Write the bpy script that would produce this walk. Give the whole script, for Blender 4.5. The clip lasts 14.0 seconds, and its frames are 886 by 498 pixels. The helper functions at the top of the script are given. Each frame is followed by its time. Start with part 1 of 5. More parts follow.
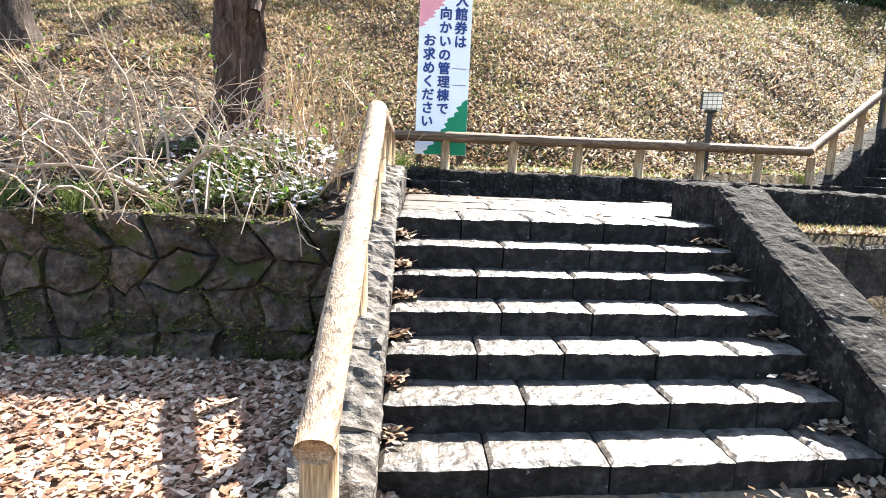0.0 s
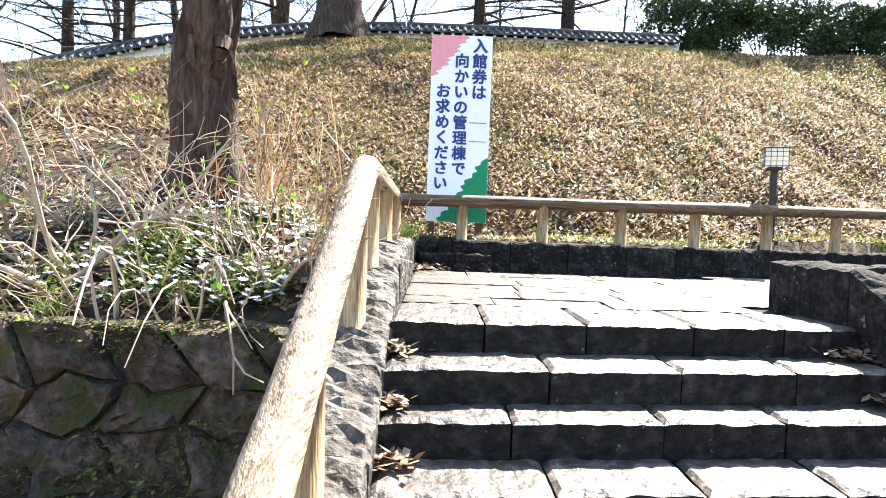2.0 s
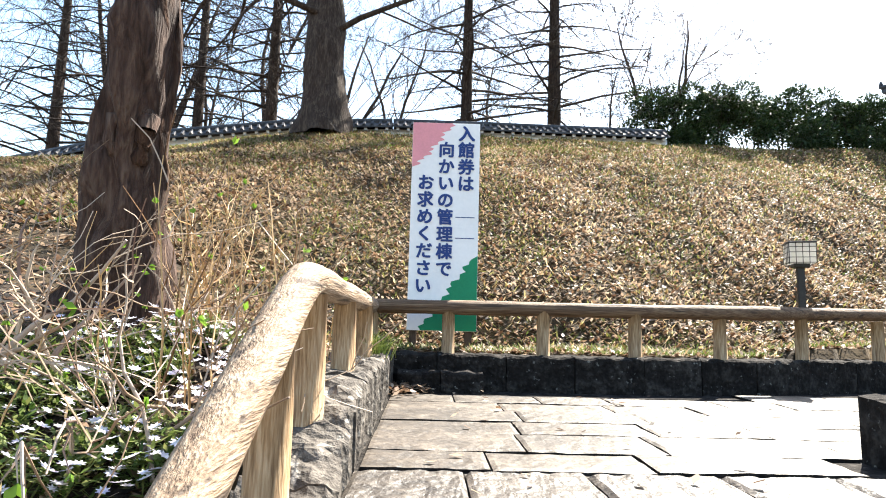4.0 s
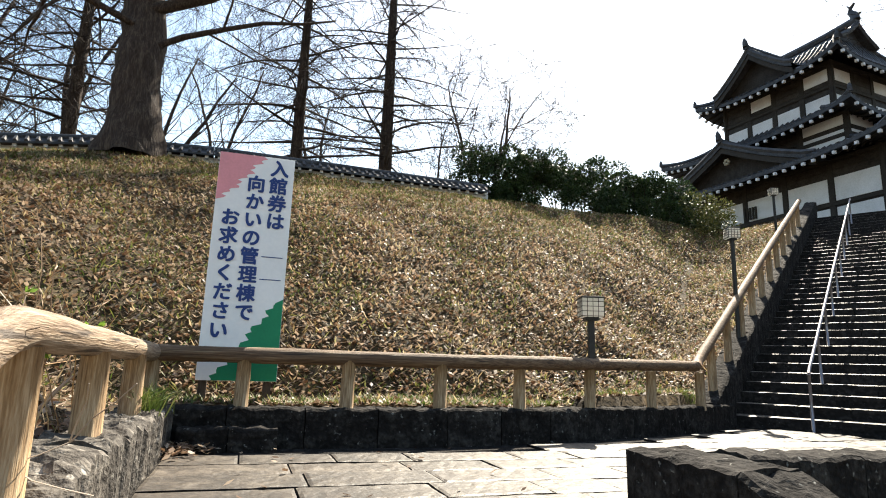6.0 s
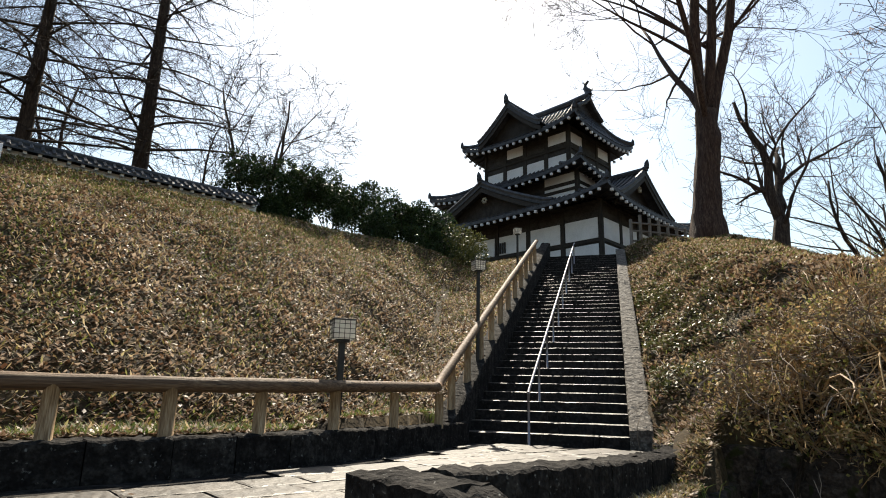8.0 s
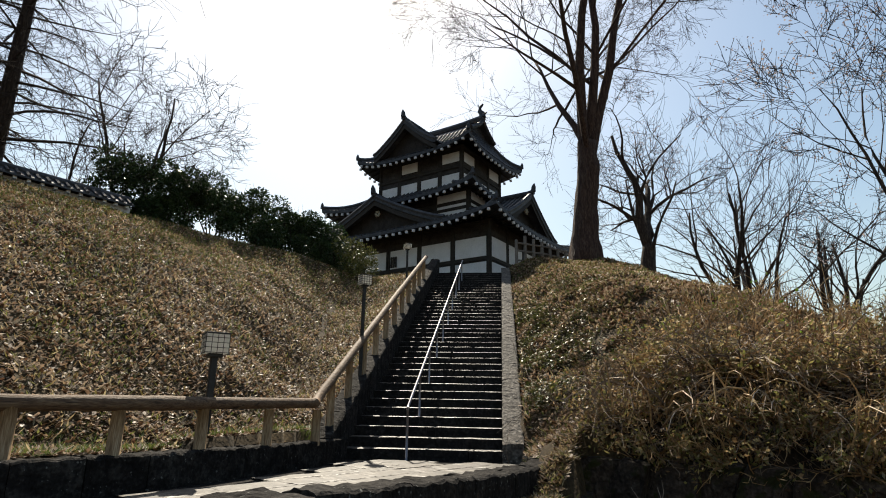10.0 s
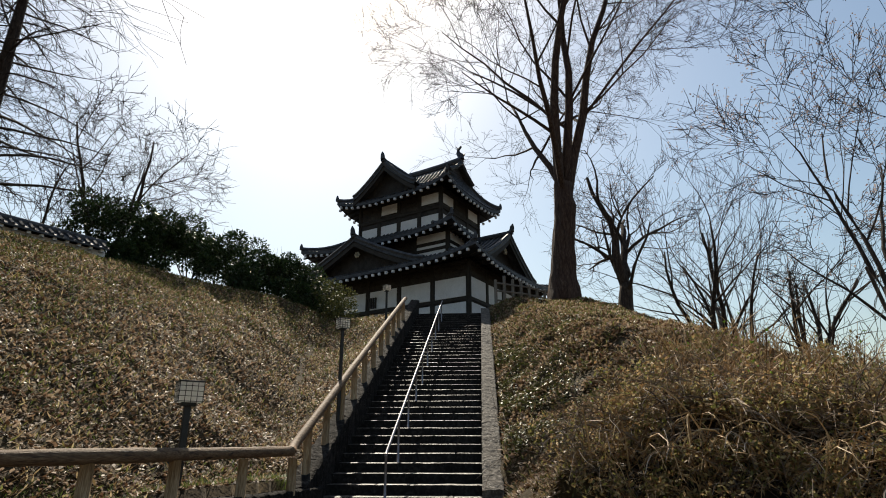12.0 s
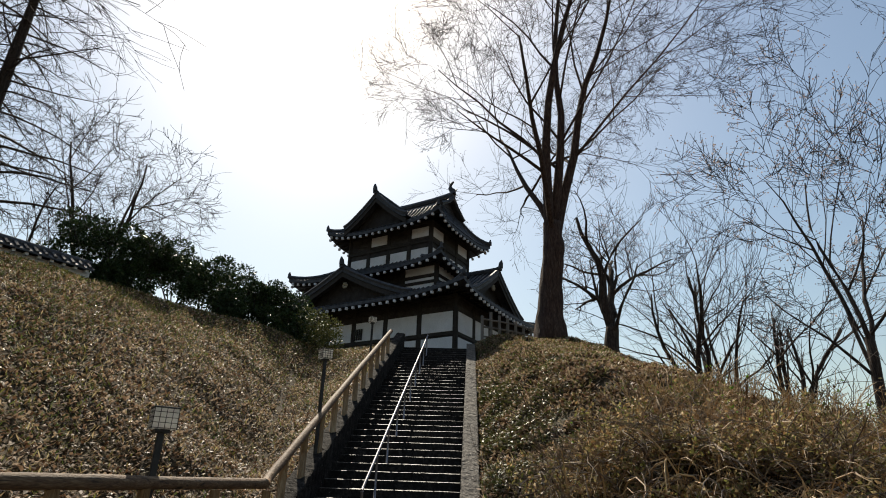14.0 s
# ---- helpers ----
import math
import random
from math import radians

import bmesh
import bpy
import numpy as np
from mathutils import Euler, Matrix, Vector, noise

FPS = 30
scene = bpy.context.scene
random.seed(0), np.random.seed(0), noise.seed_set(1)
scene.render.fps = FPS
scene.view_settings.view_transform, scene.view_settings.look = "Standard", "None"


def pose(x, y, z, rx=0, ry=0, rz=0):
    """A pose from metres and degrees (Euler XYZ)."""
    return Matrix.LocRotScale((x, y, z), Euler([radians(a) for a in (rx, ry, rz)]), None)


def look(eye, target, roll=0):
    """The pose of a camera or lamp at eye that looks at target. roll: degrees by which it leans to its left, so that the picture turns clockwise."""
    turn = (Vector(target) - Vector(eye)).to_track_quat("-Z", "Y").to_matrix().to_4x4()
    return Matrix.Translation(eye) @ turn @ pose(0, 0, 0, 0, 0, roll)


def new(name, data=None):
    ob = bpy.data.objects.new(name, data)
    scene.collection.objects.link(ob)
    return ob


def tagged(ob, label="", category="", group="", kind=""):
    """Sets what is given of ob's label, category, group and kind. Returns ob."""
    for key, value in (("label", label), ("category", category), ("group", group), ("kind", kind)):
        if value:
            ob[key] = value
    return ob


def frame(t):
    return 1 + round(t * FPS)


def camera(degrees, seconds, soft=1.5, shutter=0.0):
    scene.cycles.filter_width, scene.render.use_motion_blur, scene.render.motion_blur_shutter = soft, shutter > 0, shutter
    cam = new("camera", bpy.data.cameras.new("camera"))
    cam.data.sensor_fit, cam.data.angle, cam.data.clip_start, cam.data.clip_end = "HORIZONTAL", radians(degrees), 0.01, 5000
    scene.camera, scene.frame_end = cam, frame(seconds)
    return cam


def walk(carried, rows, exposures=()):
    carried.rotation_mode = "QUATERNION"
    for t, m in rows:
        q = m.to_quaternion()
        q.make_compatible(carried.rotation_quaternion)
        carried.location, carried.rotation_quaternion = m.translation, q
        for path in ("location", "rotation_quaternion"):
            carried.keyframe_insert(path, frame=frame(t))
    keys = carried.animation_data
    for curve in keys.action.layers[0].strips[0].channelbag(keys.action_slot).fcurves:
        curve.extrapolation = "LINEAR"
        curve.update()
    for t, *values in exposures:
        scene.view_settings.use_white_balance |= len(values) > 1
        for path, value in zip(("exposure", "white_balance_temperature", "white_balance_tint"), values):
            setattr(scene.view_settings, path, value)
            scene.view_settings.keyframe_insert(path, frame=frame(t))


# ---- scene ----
cam = camera(74, 14.0, soft=1.0)
ROWS = [
    (0.0, 0.182, 1.184, 1.399, -3.02, -8.07, 2.51),
    (0.5, 0.165, 1.439, 1.436, -2.69, -7.05, 3.11),
    (1.0, 0.215, 1.778, 1.436, -1.52, -5.58, 2.91),
    (1.5, 0.226, 2.117, 1.485, -1.11, -4.86, 3.27),
    (2.0, 0.257, 2.48, 1.491, -1.0, -2.24, 2.11),
    (2.5, 0.304, 2.85, 1.51, -1.16, 0.88, 0.87),
    (3.0, 0.325, 3.114, 1.56, -0.85, 3.2, 1.45),
    (5.5, 0.437, 3.523, 1.705, -10.68, 10.57, 1.49),
    (6.0, 0.557, 3.553, 1.709, -18.01, 11.45, 1.86),
    (6.5, 0.623, 3.546, 1.712, -25.01, 12.59, 0.79),
    (7.0, 0.654, 3.498, 1.723, -30.5, 13.13, 0.67),
    (7.5, 0.693, 3.46, 1.73, -35.46, 13.61, 0.79),
    (8.0, 0.71, 3.456, 1.742, -40.27, 13.87, 1.34),
    (8.5, 0.721, 3.386, 1.748, -44.79, 13.68, 1.15),
    (9.0, 0.755, 3.358, 1.747, -48.46, 13.45, 0.79),
    (11.5, 0.683, 3.232, 1.811, -52.38, 18.29, 0.1),
    (12.0, 0.683, 3.216, 1.809, -52.86, 19.17, -0.01),
    (12.5, 0.677, 3.171, 1.815, -53.08, 19.88, 0.6),
    (13.0, 0.683, 3.159, 1.814, -53.24, 20.61, 0.93),
    (13.5, 0.674, 3.138, 1.814, -53.43, 21.48, 1.26),
    (14.0, 0.685, 3.146, 1.8, -53.83, 22.49, 1.9),
]
EXPOSURES = [(t, e, k, 9.5 if t < 5 else 7) for t, e, k in ((0.0, 2.8, 6050), (1.5, 2.93, 6050), (3.0, 2.7, 6100), (5.5, 1.92, 6500), (6.5, 1.5, 6600), (7.5, 1.17, 6600), (9.0, 0.77, 6600), (11.5, 0.5, 6600), (14.0, 0.4, 6600))]
walk(cam, [(t, pose(x, y, z, 0, 0, yaw) @ pose(0, 0, 0, 90 + pitch, 0, 0) @ pose(0, 0, 0, 0, 0, roll)) for t, x, y, z, yaw, pitch, roll in ROWS], EXPOSURES)

# ---------------------------------------------------------------- light
SUN_AZ, SUN_EL = radians(38.0), radians(48.0)   # clockwise from +y
world = bpy.data.worlds.new("world")
scene.world = world
world.use_nodes = True
wn = world.node_tree
sky = wn.nodes.new("ShaderNodeTexSky")
sky.sky_type = "NISHITA"
sky.sun_disc = False
sky.sun_elevation = SUN_EL
sky.sun_rotation = SUN_AZ
sky.air_density, sky.dust_density, sky.ozone_density = 1.5, 1.5, 1.5
bg = wn.nodes["Background"]
bg.inputs["Strength"].default_value = 0.085
wn.links.new(sky.outputs["Color"], bg.inputs["Color"])
sun_data = bpy.data.lights.new("sun", "SUN")
sun_data.energy, sun_data.angle, sun_data.color = 5.0, radians(0.6), (1.0, 0.90, 0.76)
sun = new("sun", sun_data)
sun_dir = Vector((math.sin(SUN_AZ) * math.cos(SUN_EL), math.cos(SUN_AZ) * math.cos(SUN_EL), math.sin(SUN_EL)))
sun.matrix_world = look(sun_dir * 60, (0, 0, 0))


# ---------------------------------------------------------------- materials
def mat(name, stops, scale=6.0, rough=0.8, bump=0.3, fine=40.0, metal=0.0, stretch=(1, 1, 1), rand=0.0, spec=0.3,
        spots=None, bump_dist=0.02):
    """Noise-coloured surface: broad and fine noise mixed into a ramp, with relief; rand: variation from object to object."""
    m = bpy.data.materials.new(name)
    m.use_nodes = True
    nt = m.node_tree
    b = nt.nodes["Principled BSDF"]
    tc = nt.nodes.new("ShaderNodeTexCoord")
    mp = nt.nodes.new("ShaderNodeMapping")
    mp.inputs["Scale"].default_value = stretch
    nt.links.new(tc.outputs["Object"], mp.inputs["Vector"])
    info = nt.nodes.new("ShaderNodeObjectInfo")
    off = nt.nodes.new("ShaderNodeVectorMath")
    off.operation = "MULTIPLY_ADD"
    off.inputs[1].default_value = (37, 23, 11)
    nt.links.new(info.outputs["Random"], off.inputs[0])
    nt.links.new(mp.outputs["Vector"], off.inputs[2])
    n1 = nt.nodes.new("ShaderNodeTexNoise")
    n1.inputs["Scale"].default_value, n1.inputs["Detail"].default_value, n1.inputs["Roughness"].default_value = scale, 6, 0.6
    n2 = nt.nodes.new("ShaderNodeTexNoise")
    n2.inputs["Scale"].default_value, n2.inputs["Detail"].default_value = fine, 5
    for n in (n1, n2):
        nt.links.new(off.outputs[0], n.inputs["Vector"])
    mix = nt.nodes.new("ShaderNodeMath")
    mix.operation = "MULTIPLY_ADD"
    mix.inputs[1].default_value = 0.45
    nt.links.new(n2.outputs["Fac"], mix.inputs[0])
    half = nt.nodes.new("ShaderNodeMath")
    half.operation = "MULTIPLY"
    half.inputs[1].default_value = 0.6
    nt.links.new(n1.outputs["Fac"], half.inputs[0])
    nt.links.new(half.outputs[0], mix.inputs[2])
    ramp = nt.nodes.new("ShaderNodeValToRGB")
    ramp.color_ramp.elements[0].position, ramp.color_ramp.elements[1].position = 0.36, 0.68
    while len(ramp.color_ramp.elements) < len(stops):
        ramp.color_ramp.elements.new(0.5)
    for i, c in enumerate(stops):
        e = ramp.color_ramp.elements[i]
        e.position = 0.36 + 0.32 * i / max(1, len(stops) - 1)
        e.color = (*c, 1)
    nt.links.new(mix.outputs[0], ramp.inputs["Fac"])
    col = ramp.outputs["Color"]
    if spots:
        vor = nt.nodes.new("ShaderNodeTexNoise")
        vor.inputs["Scale"].default_value, vor.inputs["Detail"].default_value = spots[1], 3
        nt.links.new(off.outputs[0], vor.inputs["Vector"])
        th = nt.nodes.new("ShaderNodeMapRange")
        th.inputs["From Min"].default_value, th.inputs["From Max"].default_value = spots[2], spots[2] + 0.08
        nt.links.new(vor.outputs["Fac"], th.inputs["Value"])
        mx = nt.nodes.new("ShaderNodeMix")
        mx.data_type = "RGBA"
        nt.links.new(th.outputs["Result"], mx.inputs[0])
        nt.links.new(col, mx.inputs[6])
        mx.inputs[7].default_value = (*spots[0], 1)
        col = mx.outputs[2]
    if rand:
        isl = nt.nodes.new("ShaderNodeNewGeometry")
        add = nt.nodes.new("ShaderNodeMath")
        add.operation = "ADD"
        nt.links.new(info.outputs["Random"], add.inputs[0])
        nt.links.new(isl.outputs["Random Per Island"], add.inputs[1])
        fr = nt.nodes.new("ShaderNodeMath")
        fr.operation = "FRACT"
        nt.links.new(add.outputs[0], fr.inputs[0])
        mr = nt.nodes.new("ShaderNodeMapRange")
        mr.inputs["To Min"].default_value, mr.inputs["To Max"].default_value = 1 - rand, 1 + rand
        nt.links.new(fr.outputs[0], mr.inputs["Value"])
        hsv = nt.nodes.new("ShaderNodeHueSaturation")
        nt.links.new(mr.outputs["Result"], hsv.inputs["Value"])
        nt.links.new(col, hsv.inputs["Color"])
        col = hsv.outputs["Color"]
    nt.links.new(col, b.inputs["Base Color"])
    b.inputs["Roughness"].default_value, b.inputs["Metallic"].default_value = rough, metal
    b.inputs["Specular IOR Level"].default_value = spec
    if bump:
        bp = nt.nodes.new("ShaderNodeBump")
        bp.inputs["Strength"].default_value, bp.inputs["Distance"].default_value = bump, bump_dist
        nt.links.new(mix.outputs[0], bp.inputs["Height"])
        nt.links.new(bp.outputs["Normal"], b.inputs["Normal"])
    return m


LOG = [(0.11, 0.066, 0.038), (0.25, 0.175, 0.112), (0.41, 0.325, 0.235)]
LOG_DARK = [(0.055, 0.03, 0.016), (0.12, 0.07, 0.038), (0.22, 0.145, 0.082)]
M = dict(
    earth=mat("leaf_earth", [(0.06, 0.038, 0.022), (0.13, 0.09, 0.055), (0.24, 0.175, 0.11)], 2.5, 0.95, 0.6, 30),
    turf=mat("dry_turf", [(0.016, 0.010, 0.005), (0.045, 0.03, 0.013), (0.095, 0.066, 0.03)], 0.9, 0.95, 0.8, 25, bump_dist=0.05),
    # near-black soil colour that carries the shade under plants and overhangs
    soil=mat("shade_soil", [(0.007, 0.005, 0.0035), (0.02, 0.013, 0.008), (0.045, 0.03, 0.018)], 5, 0.95, 0.8, 25, bump_dist=0.06),
    # near-black: the shade on risers and block sides is put into the colour
    step=mat("shaded_step_stone", [(0.005, 0.0045, 0.0042), (0.012, 0.0102, 0.0096), (0.036, 0.031, 0.028)], 9, 0.6, 1.0, 22, rand=0.2, bump_dist=0.035,
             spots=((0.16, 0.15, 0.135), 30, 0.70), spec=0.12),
    # paler than the sides: wear plus the sun on the treads, as colour
    tread=mat("worn_sunlit_tread", [(0.018, 0.0145, 0.012), (0.05, 0.041, 0.033), (0.125, 0.106, 0.087)], 9, 0.48, 1.0, 22, rand=0.2, bump_dist=0.03, spec=0.45),
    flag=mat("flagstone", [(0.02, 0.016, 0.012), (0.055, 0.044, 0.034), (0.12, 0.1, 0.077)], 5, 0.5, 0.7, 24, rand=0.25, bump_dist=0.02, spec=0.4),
    dark=mat("weathered_wall_stone", [(0.006, 0.0052, 0.0047), (0.016, 0.0138, 0.0124), (0.05, 0.0445, 0.039)], 7, 0.9, 1.0, 30, spec=0.1, rand=0.2, bump_dist=0.04,
             spots=((0.16, 0.155, 0.14), 26, 0.66)),
    pale=mat("lichened_stone", [(0.026, 0.021, 0.017), (0.07, 0.06, 0.05), (0.165, 0.146, 0.124)], 9, 0.85, 1.0, 26, rand=0.2, bump_dist=0.05, spots=((0.25, 0.23, 0.2), 19, 0.61)),
    mossy=mat("mossy_stone", [(0.014, 0.0095, 0.0075), (0.045, 0.033, 0.0255), (0.105, 0.081, 0.064)], 9, 0.9, 1.0, 26, rand=0.35, bump_dist=0.07,
              spots=((0.028, 0.03, 0.007), 5.5, 0.53)),
    log=mat("log_rail", [(0.13, 0.075, 0.035), (0.27, 0.175, 0.09), (0.42, 0.31, 0.19)], 5, 0.75, 0.8, 20, stretch=(6, 6, 0.5), rand=0.1, bump_dist=0.01),
    log_y=mat("log_rail_grain", LOG, 5, 0.7, 0.9, 20, stretch=(7, 0.3, 7), rand=0.1, bump_dist=0.015, spots=((0.06, 0.04, 0.026), 4, 0.6)),
    log_x=mat("log_rail_grain_along", LOG_DARK, 5, 0.7, 0.9, 20, stretch=(0.3, 7, 7), rand=0.1, bump_dist=0.015, spots=((0.03, 0.018, 0.011), 4, 0.6)),
    log_d=mat("log_rail_climbing", LOG_DARK, 5, 0.7, 0.9, 20, stretch=(1.5, 2.5, 7), rand=0.1, bump_dist=0.012),
    black=mat("black_metal", [(0.012, 0.011, 0.010), (0.03, 0.028, 0.026)], 8, 0.5, 0.1, 60),
    steel=mat("steel_tube", [(0.2, 0.19, 0.2), (0.34, 0.32, 0.34)], 5, 0.5, 0.05, 80, metal=0.8),
    white=mat("sign_white", [(0.72, 0.73, 0.74), (0.8, 0.8, 0.8)], 3, 0.5, 0.03, 30),
    plaster=mat("white_plaster", [(0.6, 0.61, 0.62), (0.7, 0.71, 0.73), (0.78, 0.79, 0.81)], 1.5, 0.9, 0.15, 20),
    board=mat("dark_weatherboard", [(0.012, 0.010, 0.009), (0.03, 0.025, 0.022), (0.05, 0.044, 0.04)], 3, 0.7, 0.3, 20, rand=0.25),
    tile=mat("roof_tile", [(0.022, 0.023, 0.027), (0.048, 0.051, 0.059), (0.085, 0.089, 0.1)], 4, 0.62, 0.4, 25, rand=0.2, spec=0.3),
    bark=mat("tree_bark", [(0.016, 0.010, 0.0075), (0.045, 0.030, 0.022), (0.1, 0.074, 0.056)], 5, 0.92, 1.0, 16, stretch=(3, 3, 0.45), bump_dist=0.09),
    bark_red=mat("reddish_bark", [(0.018, 0.0095, 0.0068), (0.054, 0.031, 0.023), (0.115, 0.077, 0.058)], 5, 0.92, 1.0, 16, stretch=(3, 3, 0.45), bump_dist=0.09),
    twig=mat("twig", [(0.018, 0.0125, 0.0095), (0.045, 0.033, 0.026)], 4, 0.9, 0.2, 16),
)


# ---------------------------------------------------------------- helpers
def finish(bm, name, material, smooth=False):
    me = bpy.data.meshes.new(name)
    bm.normal_update()
    bm.to_mesh(me)
    bm.free()
    me.materials.append(material)
    if smooth:
        me.polygons.foreach_set("use_smooth", [True] * len(me.polygons))
    return me


def part(name, bm, material, parent=None, label="", smooth=False):
    ob = new(name, finish(bm, name, material, smooth))
    ob.parent = parent
    if label:
        tagged(ob, label)
    return ob


def thing(name, label, category, at=(0, 0, 0), rz=0.0, group="", kind=""):
    ob = new(name)
    ob.empty_display_size = 0.2
    ob.matrix_world = pose(*at, 0, 0, rz)
    return tagged(ob, label, category, group, kind)


def box(bm, x0, x1, y0, y1, z0, z1, bevel=0.0, m=None, jitter=0.0):
    r = bmesh.ops.create_cube(bm, size=1.0)
    vs = r["verts"]
    for v in vs:
        v.co = Vector((x0 + (x1 - x0) * (v.co.x + 0.5), y0 + (y1 - y0) * (v.co.y + 0.5), z0 + (z1 - z0) * (v.co.z + 0.5)))
        if jitter:
            v.co += Vector([random.uniform(-jitter, jitter) for _ in range(3)])
    if bevel:
        es = list({e for v in vs for e in v.link_edges})
        r = bmesh.ops.bevel(bm, geom=es, offset=bevel, segments=1, affect="EDGES")
        vs = list({v for f in r["faces"] for v in f.verts} | {v for v in vs if v.is_valid})
    if m is not None:
        bmesh.ops.transform(bm, matrix=m, verts=vs)
    return vs


def tube(bm, pts, radii, seg=8, caps=True, wobble=0.0):
    """A bent tapered tube through pts."""
    rings = []
    up = Vector((0.0, 0.0, 1.0))
    for i, p in enumerate(pts):
        p = Vector(p)
        d = (Vector(pts[min(i + 1, len(pts) - 1)]) - Vector(pts[max(i - 1, 0)])).normalized()
        a = d.cross(up if abs(d.z) < 0.9 else Vector((1.0, 0.0, 0.0))).normalized()
        b = a.cross(d)
        ring = []
        for k in range(seg):
            th = 2 * math.pi * k / seg
            r = radii[i] * (1 + wobble * (random.random() - 0.5))
            ring.append(bm.verts.new(p + a * (r * math.cos(th)) + b * (r * math.sin(th))))
        rings.append(ring)
    for r0, r1 in zip(rings, rings[1:]):
        for k in range(seg):
            bm.faces.new((r0[k], r0[(k + 1) % seg], r1[(k + 1) % seg], r1[k]))
    if caps:
        bm.faces.new(rings[0])
        bm.faces.new(rings[-1][::-1])
    return rings


def sstep(a):
    a = min(1.0, max(0.0, a))
    return a * a * (3 - 2 * a)


def mixf(a, b, t):
    return a + (b - a) * t


# ---------------------------------------------------------------- plan
RISE = 0.15
LAND = 1.05
NOSE_L = [(0.07, 5.2), (0.07, 4.88), (0.07, 4.67), (0.07, 4.37), (0.07, 4.08), (0.07, 3.79), (0.07, 3.47)]
NOSE_R = [(2.42, 5.38), (2.42, 5.10), (2.42, 4.86), (2.42, 4.56), (2.42, 4.26), (2.42, 3.96), (2.42, 3.66)]
S0 = Vector((8.438, 8.368, LAND))                 # foot of the upper flight, on its south-east side
SU, SV = Vector((0.837, 0.547, 0)), Vector((-0.547, 0.837, 0))
UP_W, UP_N, UP_T = 2.42, 38, 0.342
UP_R = 0.153
KERB = [(-0.15, 8.66), (2.3, 8.66), (3.4, 8.84), (4.6, 9.2), (6.15, 9.78)]
PLATEAU = 7.2


def uv(x, y):
    dx, dy = x - S0.x, y - S0.y
    return dx * SU.x + dy * SU.y, dx * SV.x + dy * SV.y


def kerb_y(x):
    if x <= KERB[0][0]:
        return KERB[0][1]
    for (x0, y0), (x1, y1) in zip(KERB, KERB[1:]):
        if x <= x1:
            return y0 + (y1 - y0) * (x - x0) / (x1 - x0)
    return KERB[-1][1] + (x - KERB[-1][0]) * 0.5


def stair_z(u):
    return LAND + max(0.0, min(UP_N * UP_T, u)) * UP_R / UP_T


def gz(x, y):
    """Height of the natural ground."""
    u, v = uv(x, y)
    nz = noise.noise(Vector((x * 0.35, y * 0.35, 0.0))) * 0.22 + noise.noise(Vector((x * 1.3, y * 1.3, 3.0))) * 0.06
    if v > UP_W * 0.5 and (x < 6.2 or u > -1.0):
        n = max(0.0, y - kerb_y(x) - 0.9) / max(3.0, 19.4 - kerb_y(x))
        right = 1.34 + 5.86 * n + 0.35 * math.sin(max(0, min(1, n)) * math.pi)
        if x > 6.2:
            right = max(right, stair_z(u))
        left = (0.98 + (y - 5.28) * 0.38) if y < 7.6 else 1.85 + (y - 7.6) * max(0.28, 0.42 - 0.012 * max(0.0, -x - 2))
        w = max(sstep((-0.45 - x) / 2.4), sstep((8.4 - y) / 1.6)) if x < -0.3 else 0.0
        z = mixf(right, left, w)
        if x < -0.3 and y < 8.7:
            z = min(z, 1.30 + max(0.0, -0.45 - x) * 0.55)
        top = PLATEAU - 0.25 * min(14.0, max(0.0, -x - 3))
        z = z if z < top - 0.6 else top - 0.6 * math.exp(-(z - top + 0.6) / 0.6)
        ws = sstep((v - UP_W - 0.25) / 1.6)
        if x > 4:
            z = mixf(min(stair_z(u) + (0.42 if v > UP_W + 0.2 else 0.05), top), z, ws)
        foot = sstep((y - kerb_y(x)) / 1.5)
        return z + nz * foot * (0.35 + 0.65 * ws)
    # south-east mound
    q = (x - 7.0) * 0.85 + (y - 3.0) * 0.45
    z = 1.12 + max(0.0, q) * 0.36 + 0.5 * sstep(q / 1.3)
    z = min(z, stair_z(u) + 0.10 + 0.62 * max(0.0, -v - 0.3), 1.3 + 1.6 * max(0.0, x - 7.3 - (6.2 - y) * 0.055) + 3.0 * max(0.0, y - 6.4))
    r = (x - 9.5) * 0.637 - (y - 3.2) * 0.77
    z -= 0.40 * max(0.0, r - 0.2)
    z = max(min(z, PLATEAU + 0.2), 0.3)
    return z + (nz + 0.22 * noise.noise(Vector((x * 0.9, y * 0.9, 7.0))) + 0.12 * noise.noise(Vector((x * 2.1, y * 2.1, 1.0)))) * sstep(q / 2) * 0.8


def ground_z(x, y):
    """The ground as it lies, with the cut-outs under stairs and paving."""
    u, v = uv(x, y)
    if y < 4.93 and x < 2.75:
        return 0.0
    if x < -0.24:
        return gz(x, y) if y > 5.28 else 0.0
    if -0.24 <= x <= 2.85 and y < kerb_y(x) + 0.12:
        return 0.0 if y < 5.0 else 0.6
    if v < UP_W + 0.2 and v > -0.25 and u > -0.6:
        return stair_z(min(u, UP_N * UP_T)) - 0.55 if u < UP_N * UP_T + 0.3 else PLATEAU - 0.5
    if x > 2.75 and y < terrace_edge(x) - 0.05 and x < 7.25 + (6.2 - y) * 0.055:
        return 0.15
    if y < kerb_y(x) + 0.12 and x < 8.6 and (x < 6.3 or v < UP_W + 0.3) and u < 0.5:
        ph = PARAPET_Y(x)
        return 0.6 if y > ph else max(0.93 + 0.02 * (ph - y), min(gz(x, y), 1.0 + 0.5 * max(0.0, x - 5.8)))
    return gz(x, y)


def terrace_edge(x):
    """Southern edge of the narrow terrace below the parapet."""
    return 5.5 + 0.29 * max(0.0, x - 3.9)


